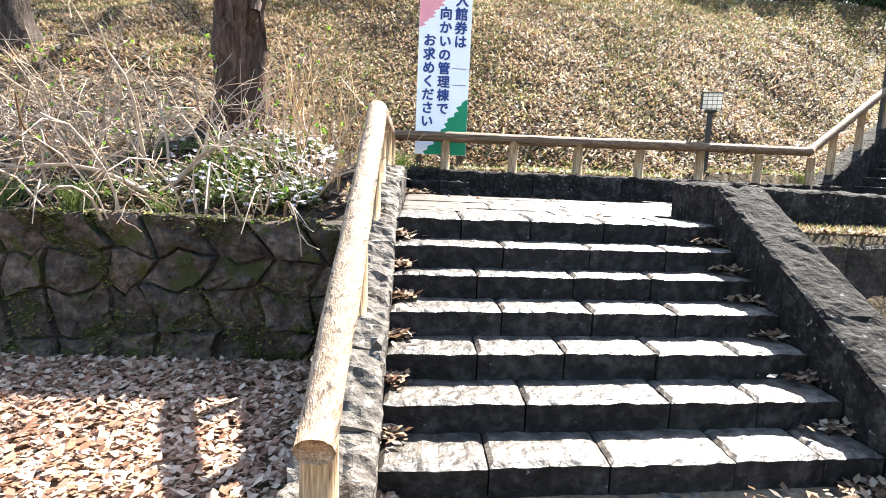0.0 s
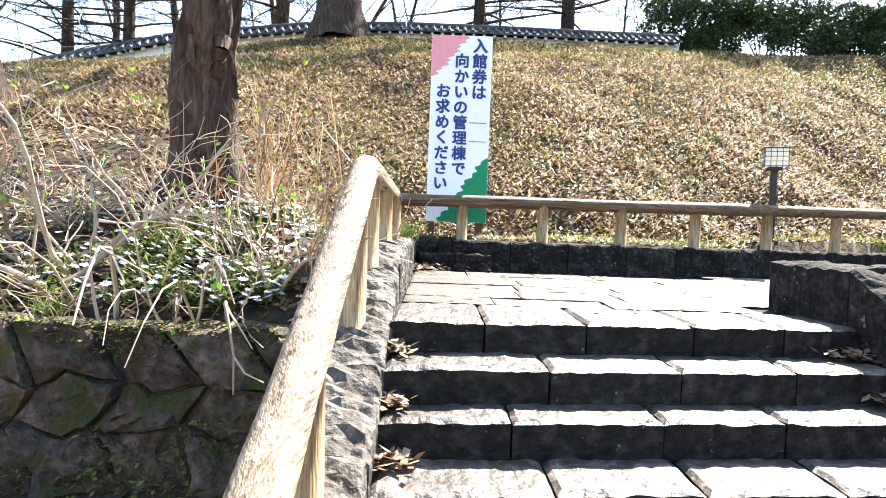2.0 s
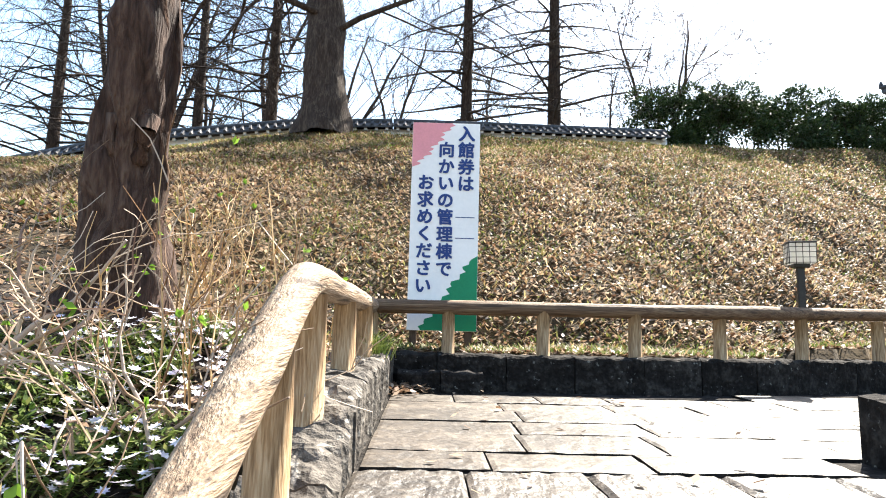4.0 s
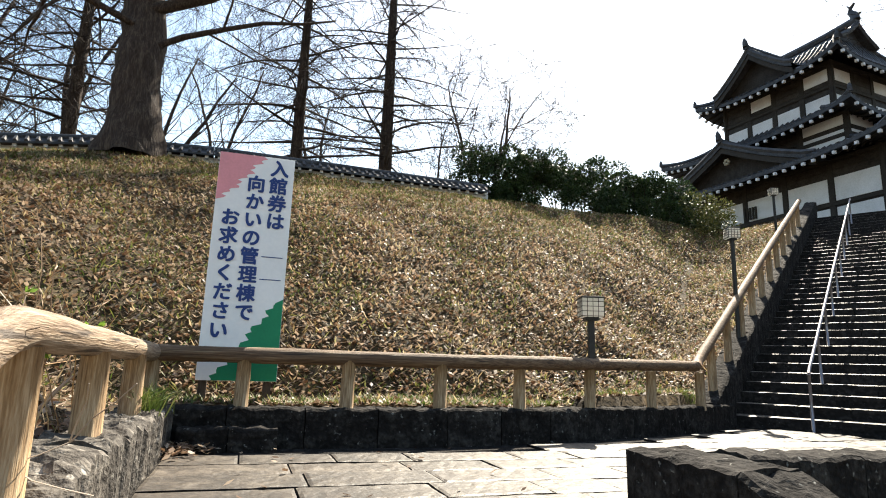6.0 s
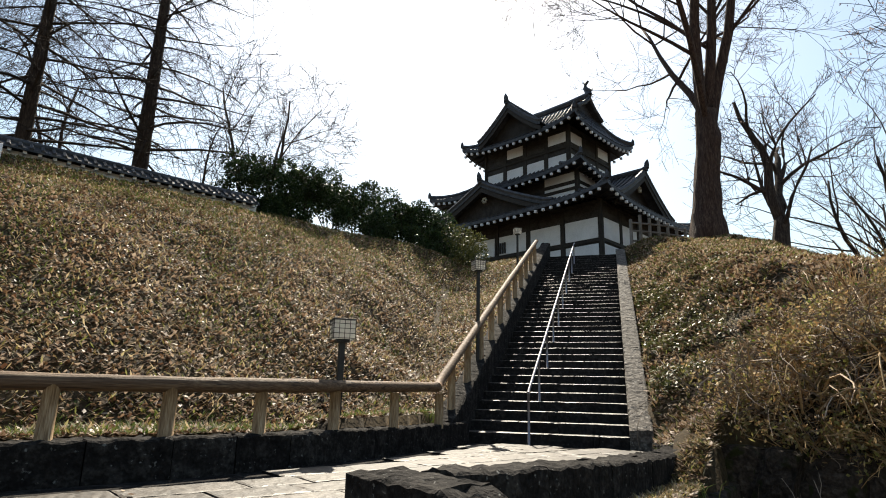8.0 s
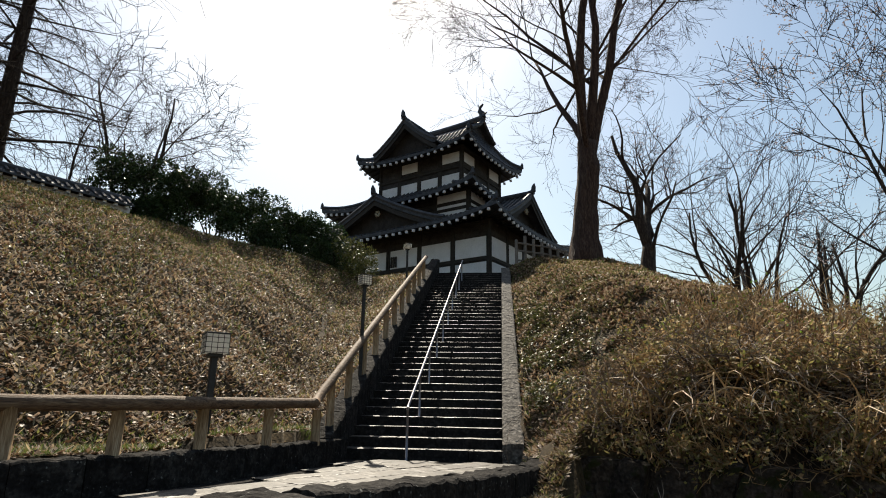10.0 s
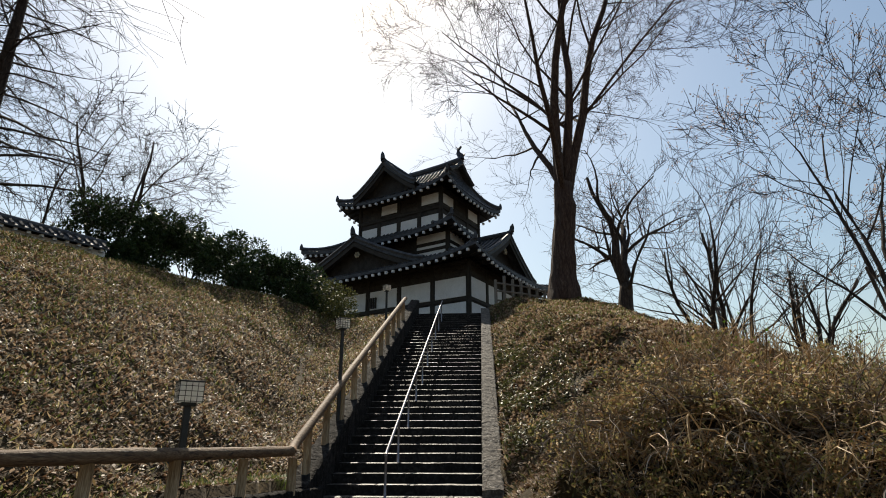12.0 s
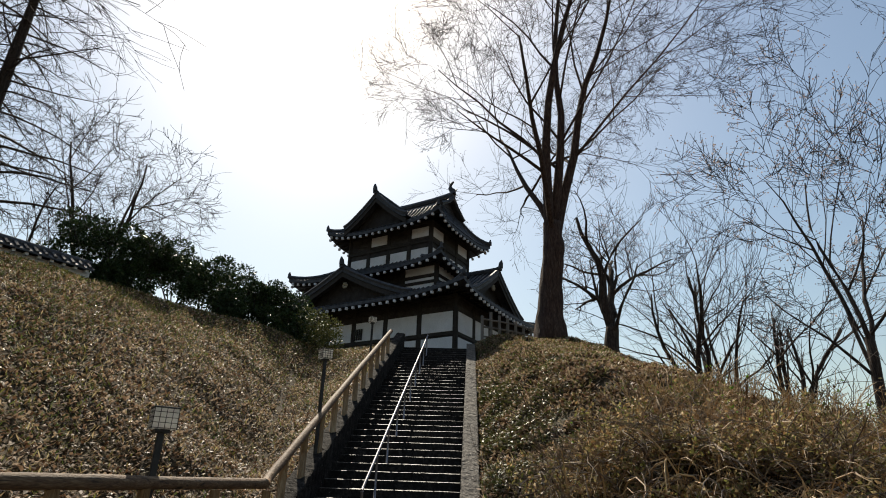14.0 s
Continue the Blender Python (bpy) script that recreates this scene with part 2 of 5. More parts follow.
def PARAPET_Y(x):
    """Line of the low parapet along the landing."""
    return 6.05 + 0.02 * (x - 2.5) + 0.055 * max(0.0, x - 3.2) ** 2 if x < 8.3 else 7.6


# ---------------------------------------------------------------- ground
def lines(parts):
    out = []
    for a, b, st in parts:
        n = max(1, round((b - a) / st))
        out += [a + (b - a) * i / n for i in range(n)]
    return out + [parts[-1][1]]


def build_ground():
    xs = lines([(-3000, -200, 700), (-200, -30, 20), (-30, -8, 2), (-8, -3.6, 0.4), (-3.6, 9, 0.15), (9, 26, 0.4), (26, 60, 3), (60, 200, 20), (200, 3000, 700)])
    ys = lines([(-3000, -200, 700), (-200, -20, 20), (-20, 2, 2), (2, 4.86, 0.22), (4.86, 12, 0.15), (12, 22, 0.4), (22, 60, 3), (60, 200, 20), (200, 3000, 700)])
    verts = [(x, y, ground_z(x, y) if abs(x) < 80 and -30 < y < 80 else (PLATEAU - 1.2 if y > 60 and x < 60 else 0.0)) for y in ys for x in xs]
    w = len(xs)
    faces = [(j * w + i, j * w + i + 1, (j + 1) * w + i + 1, (j + 1) * w + i) for j in range(len(ys) - 1) for i in range(w - 1)]
    me = bpy.data.meshes.new("ground")
    me.from_pydata(verts, [], faces)
    me.materials.append(M["turf"])
    me.materials.append(M["earth"])
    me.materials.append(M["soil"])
    for p in me.polygons:
        c = p.center
        if c.x < 2.8 and c.y < (5.28 if c.x < -0.24 else 4.95):
            p.material_index = 1
        # plant shade over the bed and under the mound's overhang, painted as dark ground
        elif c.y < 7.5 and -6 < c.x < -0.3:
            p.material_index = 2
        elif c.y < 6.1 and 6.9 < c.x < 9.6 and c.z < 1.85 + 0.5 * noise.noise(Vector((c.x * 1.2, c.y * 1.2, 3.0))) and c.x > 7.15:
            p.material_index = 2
    me.polygons.foreach_set("use_smooth", [True] * len(me.polygons))
    return tagged(new("ground", me), "dry grassy castle bank above a leaf-strewn lower path", "ground", kind="structure")


build_ground()


# ---------------------------------------------------------------- lower flight
def slab(name, quad, z0, z1, parent, material, rough=0.013, cuts=6, label="", drop=0.014, top=None):
    """A hewn stone block over the quad (four xy corners, counter-clockwise) with a worn uneven top."""
    bm = bmesh.new()
    a, b, c, d = [Vector(p) for p in quad]
    wx, wy = min(0.2, 0.022 / (b - a).length), min(0.2, 0.032 / (d - a).length)
    ts = [0, wx] + [wx + (1 - 2 * wx) * i / (cuts * 3) for i in range(1, cuts * 3)] + [1 - wx, 1]
    ss = [0, wy] + [wy + (1 - 2 * wy) * j / cuts for j in range(1, cuts)] + [1 - wy, 1]
    nx, ny = len(ts) - 1, len(ss) - 1
    grid = []
    ox = random.uniform(0, 50)
    for j, sj in enumerate(ss):
        row = []
        for i, ti in enumerate(ts):
            p = (a * (1 - ti) + b * ti) * (1 - sj) + (d * (1 - ti) + c * ti) * sj
            edge = i in (0, nx) or j in (0, ny)
            w = noise.noise(Vector((p.x * 4 + ox, p.y * 4, 0))) * 0.55 + noise.noise(Vector((p.x * 17 + ox, p.y * 17, 5))) * 0.6
            z = z1 - (drop if edge else 0) + rough * w
            k = rough * 0.7 * noise.noise(Vector((p.x * 14 + ox, p.y * 14, 9))) if edge else 0.0
            row.append(bm.verts.new((p.x, p.y + k, z)))
        grid.append(row)
    for j in range(ny):
        for i in range(nx):
            bm.faces.new((grid[j][i], grid[j][i + 1], grid[j + 1][i + 1], grid[j + 1][i]))
    ring = grid[0] + [grid[j][nx] for j in range(1, ny + 1)] + grid[ny][nx - 1::-1] + [grid[j][0] for j in range(ny - 1, 0, -1)]
    low = [bm.verts.new((v.co.x, v.co.y, z0)) for v in ring]
    for i in range(len(ring)):
        j = (i + 1) % len(ring)
        bm.faces.new((low[i], low[j], ring[j], ring[i]))
    ob = part(name, bm, material, parent, label)
    # top faces take the second material, sides keep the near-black one
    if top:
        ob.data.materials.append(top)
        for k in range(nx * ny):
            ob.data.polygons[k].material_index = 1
    return ob


def build_lower_flight():
    flight = thing("stairs_lower", "broad flight of worn grey stone steps with leaf litter in the corners", "stairs", (0, 0, 0), kind="structure")
    fronts = list(zip(NOSE_L, NOSE_R)) + [((0.07, 2.95), (2.42, 2.95))]
    splits = [(0, .19, .4, .63, .83, 1), (0, .3, .55, .78, 1), (0, .22, .48, .7, 1), (0, .27, .5, .72, 1), (0, .2, .4, .62, .82, 1), (0, .29, .6, .8, 1), (0, .2, .43, .68, .87, 1), (0, .3, .52, .8, 1)]
    for k in range(8):
        z1 = LAND - RISE * k
        (lx, ly), (rx, ry) = fronts[k]
        if k:
            (bx, by), (b2x, b2y) = fronts[k - 1]
        else:
            (bx, by), (b2x, b2y) = (0.07, 5.82), (2.42, 5.82)
        for s0, s1 in zip(splits[k], splits[k][1:]):
            g = 0.004
            f0, f1 = Vector((mixf(lx, rx, s0) + g, mixf(ly, ry, s0))), Vector((mixf(lx, rx, s1) - g, mixf(ly, ry, s1)))
            r0, r1 = Vector((mixf(bx, b2x, s0) + g, mixf(by, b2y, s0) + 0.03)), Vector((mixf(bx, b2x, s1) - g, mixf(by, b2y, s1) + 0.03))
            jit = random.uniform(-0.008, 0.008)
            f0.y += jit
            f1.y += jit
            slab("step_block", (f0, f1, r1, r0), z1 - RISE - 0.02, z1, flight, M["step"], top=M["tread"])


build_lower_flight()


# ---------------------------------------------------------------- landing
def build_landing():
    paving = thing("landing", "uneven grey flagstone landing between two flights", "paving", kind="structure")
    bm = bmesh.new()
    pts = [(0.07, 5.8)] + [(x, y - 0.02) for x, y in KERB[1:]] + [(7.2, 10.9), (8.4, 8.3), (8.3, 7.5)] + [(x, PARAPET_Y(x)) for x in (7.5, 6.5, 5.5, 4.5, 3.5, 2.52)] + [(2.52, 5.8)]
    pts = [(0.07, 5.8), (0.07, 8.66)] + pts[1:]
    vs = [bm.verts.new((x, y, LAND - 0.02)) for x, y in pts]
    f = bm.faces.new(vs)
    bmesh.ops.extrude_face_region(bm, geom=[f])
    for v in vs:
        v.co.z = LAND - 0.3
    part("bed", bm, M["dark"], paving)
    y = 5.86
    while y < 9.6:
        d = random.uniform(0.3, 0.46)
        x = 0.09
        while x < 8.2:
            w = random.uniform(0.45, 0.95)
            x1 = x + w
            ym = y + d * 0.5
            if (x1 < 2.45 or (ym > PARAPET_Y(x + w / 2) + 0.12 and y > 6.1)) and y + d < kerb_y(x) + 0.02 and y + d < kerb_y(x1) + 0.02 and uv(x1, ym)[0] < -0.02:
                g = 0.006
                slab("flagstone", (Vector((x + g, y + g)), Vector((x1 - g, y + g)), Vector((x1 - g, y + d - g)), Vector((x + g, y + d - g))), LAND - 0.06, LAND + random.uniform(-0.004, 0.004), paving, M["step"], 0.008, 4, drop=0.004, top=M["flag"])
            x = x1
        y += d


build_landing()


def stone_run(name, label, path, width, z_top, z_bot, material, step=0.6, rough=0.02):
    """A wall of squared blocks along a path; z_top, z_bot: functions of the running point."""
    wall = thing(name, label, "wall", kind="structure")
    pts = []
    for (x0, y0), (x1, y1) in zip(path, path[1:]):
        n = max(1, round(math.hypot(x1 - x0, y1 - y0) / step))
        pts += [(x0 + (x1 - x0) * i / n, y0 + (y1 - y0) * i / n) for i in range(n)]
    pts.append(path[-1])
    nor = []
    for i, p in enumerate(pts):
        a, b = Vector(pts[max(0, i - 1)]), Vector(pts[min(len(pts) - 1, i + 1)])
        d = (b - a).normalized()
        nor.append(Vector((-d.y, d.x)))
    for i in range(len(pts) - 1):
        a, b = Vector(pts[i]), Vector(pts[i + 1])
        dirv = (b - a).normalized()
        a2, b2 = a + dirv * 0.004, b - dirv * 0.004
        bm = bmesh.new()
        n = 14
        grid = []
        ox = random.uniform(0, 40)
        for k in range(n + 1):
            t = k / n
            p = a2 + (b2 - a2) * t
            nn = nor[i] + (nor[i + 1] - nor[i]) * t
            row = []
            zt, zb = z_top(p.x, p.y), z_bot(p.x, p.y)
            for side, zz, drop in ((0, zb, 0), (0, mixf(zb, zt, .5), 0), (0, zt, 0.02), (0.07, zt, 0.004), (0.24, zt, 0), (0.41, zt, 0), (0.59, zt, 0), (0.76, zt, 0), (0.93, zt, 0.004), (1, zt, 0.02), (1, mixf(zb, zt, .5), 0), (1, zb, 0)):
                q = p + nn * (width * (side - 0.5))
                jit = (noise.noise(Vector((q.x * 9 + ox, q.y * 9, zz * 9))) + 0.9 * noise.noise(Vector((q.x * 21 + ox, q.y * 21, zz * 21)))) * rough
                row.append(bm.verts.new((q.x + nn.x * jit * 0.6, q.y + nn.y * jit * 0.6, zz - drop + (jit if zz == zt else 0))))
            grid.append(row)
        for k in range(n):
            for m in range(11):
                bm.faces.new((grid[k][m], grid[k][m + 1], grid[k + 1][m + 1], grid[k + 1][m]))
        bm.faces.new(grid[0][::-1])
        bm.faces.new(grid[-1])
        part("stone", bm, material, wall)
    return wall


def left_top(x, y):
    return 1.36 if y > 6.0 else 1.36 - (6.0 - y) * 0.40


def right_top(x, y):
    return 1.35 if y > 5.5 else 1.35 + (y - 5.5) * 0.52


stone_run("wall_stair_left", "lichened stone stair wall carrying a log handrail", [(-0.09, 2.95), (-0.09, 8.72)], 0.32, left_top, lambda x, y: -0.1, M["pale"], step=0.5, rough=0.034)
stone_run("wall_stair_right", "sloping dark stone parapet beside the lower steps", [(2.62, 2.9), (2.61, 5.5), (2.60, 6.2)], 0.36, right_top, lambda x, y: -0.1, M["dark"], step=0.62)
stone_run("parapet_landing", "low dark stone parapet round the landing", [(x, PARAPET_Y(x)) for x in (2.9, 3.7, 4.5, 5.3, 6.1, 6.9, 7.7)] + [(8.25, 7.75)], 0.3, lambda x, y: 1.34 - 0.03 * max(0, x - 3), lambda x, y: 0.5, M["dark"], step=0.7)
stone_run("kerb_bank", "dark stone kerb at the foot of the grass bank", [(x, y + 0.12) for x, y in KERB] + [(7.0, 10.35)], 0.26, lambda x, y: 1.35, lambda x, y: 0.6, M["dark"], step=0.7)
stone_run("kerb_block", "low dark stone block before the kerb", [(0.12, 8.55), (0.86, 8.55)], 0.17, lambda x, y: 1.21, lambda x, y: 0.7, M["dark"], step=0.4)
stone_run("wall_terrace_right", "rough dark stone wall below the side terrace", [(2.95, 5.5), (3.9, 5.5), (5.4, 5.935), (7.1, 6.43)], 0.25, lambda x, y: 0.94, lambda x, y: 0.0, M["mossy"], step=0.5)


# ---------------------------------------------------------------- log rails
def log_rail(label, path, post_at, foot, grain, rad=0.065, group="log rails"):
    """Round log handrail along path (3-d points) with posts; foot: height of the post's foot."""
    rail = thing("log_handrail", label, "handrail", group=group)
    pts, rr = [], []
    for (a, b) in zip(path, path[1:]):
        a, b = Vector(a), Vector(b)
        n = max(2, int((b - a).length / 0.12))
        for i in range(n):
            pts.append(a + (b - a) * (i / n))
    pts.append(Vector(path[-1]))
    sm = [pts[0]] + [(pts[i - 1] + pts[i] * 2 + pts[i + 1]) / 4 for i in range(1, len(pts) - 1)] + [pts[-1]]
    for p in sm:
        rr.append(rad * (1 + 0.10 * noise.noise(p * 2.5)))
    bm = bmesh.new()
    tube(bm, sm, rr, 12, wobble=0.05)
    part("rail", bm, M["log_" + grain], rail, smooth=True)
    for x, y, top in post_at:
        bm = bmesh.new()
        z0 = foot(x, y)
        pr = rad * 0.92
        tube(bm, [(x, y, z0 - 0.06), (x, y, mixf(z0, top, 0.5)), (x, y, top - rad * 0.5)], [pr * 1.05, pr, pr * 0.95], 10, wobble=0.06)
        part("post", bm, M["log"], rail, smooth=True)
    return rail


def rail_l(y):
    return 1.77 if y > 5.5 else 1.77 + (y - 5.5) * 0.505


log_rail("pale log handrail with round posts on the stair wall", [(-0.11, 2.98, rail_l(2.98) - 0.03), (-0.10, 5.35, rail_l(5.35)), (-0.11, 5.6, 1.79), (-0.15, 8.86, 1.76)],
         [(-0.11, y, rail_l(y)) for y in (3.1, 4.2, 5.2, 5.75, 6.75, 7.85)], lambda x, y: left_top(x, y), "y", rad=0.072)
log_rail("weathered brown log rail on posts along the kerb", [(-0.14, 8.82, 1.76), (2.3, 8.80, 1.77), (3.5, 8.96, 1.79), (4.7, 9.3, 1.81), (6.02, 9.78, 1.835)],
         [(x, y, 1.78) for x, y in ((-0.14, 8.82), (0.56, 8.82), (1.43, 8.80), (2.28, 8.80), (3.14, 8.93), (4.05, 9.12), (5.05, 9.42), (6.08, 9.80))], lambda x, y: 1.35, "x")


def st(u, v, h=0.0):
    p = S0 + SU * u + SV * v
    return (p.x, p.y, LAND + u * UP_R / UP_T + h)


log_rail("log handrail on posts climbing beside the long flight", [(6.02, 9.78, 1.835), st(-1.0, 2.55, 1.30), st(5, 2.55, 1.30), st(10.0, 2.55, 1.27)],
         [st(-0.35 + 0.98 * i, 2.55, 1.30) for i in range(11)], lambda x, y: LAND + uv(x, y)[0] * UP_R / UP_T + 0.62, "d")


# ---------------------------------------------------------------- upper flight
def build_upper_flight():
    flight = thing("stairs_upper", "long dark stone flight climbing to the castle turret", "stairs", kind="structure")
    rot = Matrix.Translation((S0.x, S0.y, 0)) @ Matrix.Rotation(math.atan2(SU.y, SU.x), 4, "Z")
    for k in range(UP_N):
        cut = [0.0] + sorted(random.uniform(0.3, UP_W - 0.3) for _ in range(2)) + [UP_W]
        z1 = LAND + UP_R * (k + 1)
        for a, b in zip(cut, cut[1:]):
            if b - a < 0.05:
                continue
            q = [rot @ Vector((k * UP_T + random.uniform(-.006, .006), a + .003, 0)), rot @ Vector((k * UP_T + UP_T + 0.06, a + .003, 0)), rot @ Vector((k * UP_T + UP_T + 0.06, b - .003, 0)), rot @ Vector((k * UP_T + random.uniform(-.006, .006), b - .003, 0))]
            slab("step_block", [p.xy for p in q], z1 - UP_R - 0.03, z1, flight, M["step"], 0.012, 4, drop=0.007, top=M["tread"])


build_upper_flight()
top_u = UP_N * UP_T
stone_run("stringer_left", "dark stone string wall beside the long flight", [st(-0.72, UP_W + 0.16)[:2], st(top_u, UP_W + 0.16)[:2]], 0.32, lambda x, y: LAND + uv(x, y)[0] * UP_R / UP_T + 0.64, lambda x, y: LAND + uv(x, y)[0] * UP_R / UP_T - 0.6, M["dark"], step=0.8)
stone_run("stringer_right", "pale stone string wall beside the long flight", [st(-0.1, -0.16)[:2], st(top_u, -0.16)[:2]], 0.32, lambda x, y: LAND + max(0, uv(x, y)[0]) * UP_R / UP_T + 0.26, lambda x, y: LAND + uv(x, y)[0] * UP_R / UP_T - 0.6, M["pale"], step=0.8)


def build_steel_rail():
    rail = thing("steel_handrail", "slim stainless steel handrail up the middle of the long flight", "handrail")
    v = 1.43
    bm = bmesh.new()
    tube(bm, [st(-0.06, v, 0.74), st(0.0, v, 0.78), st(top_u - 1.2, v, 0.80), st(top_u - 1.05, v, 0.76)], [0.022] * 4, 10)
    part("rail", bm, M["steel"], rail, smooth=True)
    u = -0.05
    while u < top_u - 1:
        bm = bmesh.new()
        x, y, z = st(u, v)
        base = LAND + UP_R * (math.floor(u / UP_T) + 1) if u > 0 else LAND
        tube(bm, [(x, y, base - 0.02), (x, y, z + 0.78)], [0.02, 0.02], 8)
        part("post", bm, M["steel"], rail, smooth=True)
        u += 1.28


build_steel_rail()


# ---------------------------------------------------------------- sign, lamps
def leaf_like(name, colour, through_light):
    """A thin sheet that lets light through."""
    m = bpy.data.materials.new(name)
    m.use_nodes = True
    nt = m.node_tree
    b = nt.nodes["Principled BSDF"]
    b.inputs["Base Color"].default_value = (*colour, 1)
    tr = nt.nodes.new("ShaderNodeBsdfTranslucent")
    tr.inputs["Color"].default_value = (*colour, 1)
    mx = nt.nodes.new("ShaderNodeMixShader")
    mx.inputs[0].default_value = through_light
    nt.links.new(b.outputs[0], mx.inputs[1])
    nt.links.new(tr.outputs[0], mx.inputs[2])
    nt.links.new(mx.outputs[0], nt.nodes["Material Output"].inputs["Surface"])
    return m


def plain(name, colour, rough=0.6):
    return mat(name, [tuple(c * 0.85 for c in colour), colour], 6, rough, 0.05, 50)


M["ink"] = plain("sign_blue", (0.02, 0.05, 0.2))
M["green"] = plain("sign_green", (0.01, 0.22, 0.10))
M["pink"] = plain("sign_pink", (0.72, 0.30, 0.34))
M["lantern"] = leaf_like("lantern_shade", (0.85, 0.84, 0.8), 0.8)
M["post"] = mat("dark_timber", [(0.04, 0.028, 0.02), (0.09, 0.065, 0.05)], 5, 0.85, 0.4, 30, stretch=(4, 4, 0.6))


def glyph(ch, x, z, size, parent, material):
    cu = bpy.data.curves.new("character", "FONT")
    cu.body, cu.size, cu.align_x, cu.extrude, cu.offset = ch, size, "CENTER", 0.001, 0.0
    tmp = bpy.data.objects.new("character", cu)
    scene.collection.objects.link(tmp)
    dg = bpy.context.evaluated_depsgraph_get()
    me = bpy.data.meshes.new_from_object(tmp.evaluated_get(dg))
    bpy.data.objects.remove(tmp)
    bpy.data.curves.remove(cu)
    me.materials.clear()
    me.materials.append(material)
    bm = bmesh.new()
    for k, (dx, dy) in enumerate(((0, 0), (0.006, 0.003), (-0.006, -0.003), (0.004, -0.005), (-0.004, 0.005))):
        me.transform(Matrix.Translation((dx, dy, 0.0007 * k)))
        bm.from_mesh(me)
        me.transform(Matrix.Translation((-dx, -dy, -0.0007 * k)))
    bm.to_mesh(me)
    bm.free()
    me.transform(Matrix.Rotation(math.pi / 2, 4, "X"))
    ob = new("character", me)
    ob.parent = parent
    ob.location = (x, -0.0165, z)
    return ob


def build_sign():
    sign = thing("sign_board", "tall white notice board, blue lettering, pink and green corners", "sign", (0.507, 9.17, 0), -1.0)
    bm = bmesh.new()
    box(bm, -0.34, 0.34, -0.012, 0.012, 1.54, 3.63, 0.003)
    panel = part("panel", bm, M["white"], sign)
    for x in (-0.28, 0.26):
        bm = bmesh.new()
        box(bm, x - 0.035, x + 0.035, 0.014, 0.075, ground_z(0.507 + x, 9.21) - 0.1, 3.3, 0.005)
        part("leg", bm, M["post"], sign, "dark timber leg")
    # stepped corner colours
    for nm, key, corner in (("pink_corner", "pink", 0), ("green_corner", "green", 1)):
        bm = bmesh.new()
        n = 30
        outline = []
        for i in range(n):
            if corner == 0:
                za, zb = 3.628 - 0.46 * i / n, 3.628 - 0.46 * (i + 1) / n
                x = -0.338 + max(0.02, 0.40 * (1 - i / n) ** 0.8 + 0.028 * math.sin(i * 1.9) + 0.02 * math.sin(i * 0.7))
            else:
                za, zb = 1.542 + 0.74 * i / n, 1.542 + 0.74 * (i + 1) / n
                x = 0.338 - max(0.02, 0.55 * (1 - i / n) ** 0.9 + 0.028 * math.sin(i * 2.1) + 0.02 * math.sin(i * 0.8))
            outline += [(x, (za + zb) / 2)]
        edge = -0.338 if corner == 0 else 0.338
        ends = (3.628, 3.168) if corner == 0 else (1.542, 2.282)
        outline = [(edge, ends[0]), (outline[0][0], ends[0])] + outline + [(edge, ends[1])]
        if corner == 0:
            outline = outline[::-1]
        face = bm.faces.new([bm.verts.new((x, -0.0145, z)) for x, z in outline])
        ext = bmesh.ops.extrude_face_region(bm, geom=[face])
        for q in ext["geom"]:
            if isinstance(q, bmesh.types.BMVert):
                q.co.y = -0.0122
        bmesh.ops.recalc_face_normals(bm, faces=bm.faces)
        part(nm, bm, M[key], sign)
    for text, x, top, pitch, size in (("入館券は", 0.205, 3.46, 0.172, 0.17), ("向かいの管理棟で", 0.005, 3.29, 0.172, 0.165), ("お求めください", -0.195, 2.95, 0.172, 0.165)):
        for i, ch in enumerate(text):
            glyph(ch, x, top - i * pitch, size, sign, M["ink"])
    for z in (2.66, 2.45):
        bm = bmesh.new()
        box(bm, 0.11, 0.30, -0.0155, -0.0125, z, z + 0.008)
        part("rule_line", bm, M["ink"], sign)


build_sign()


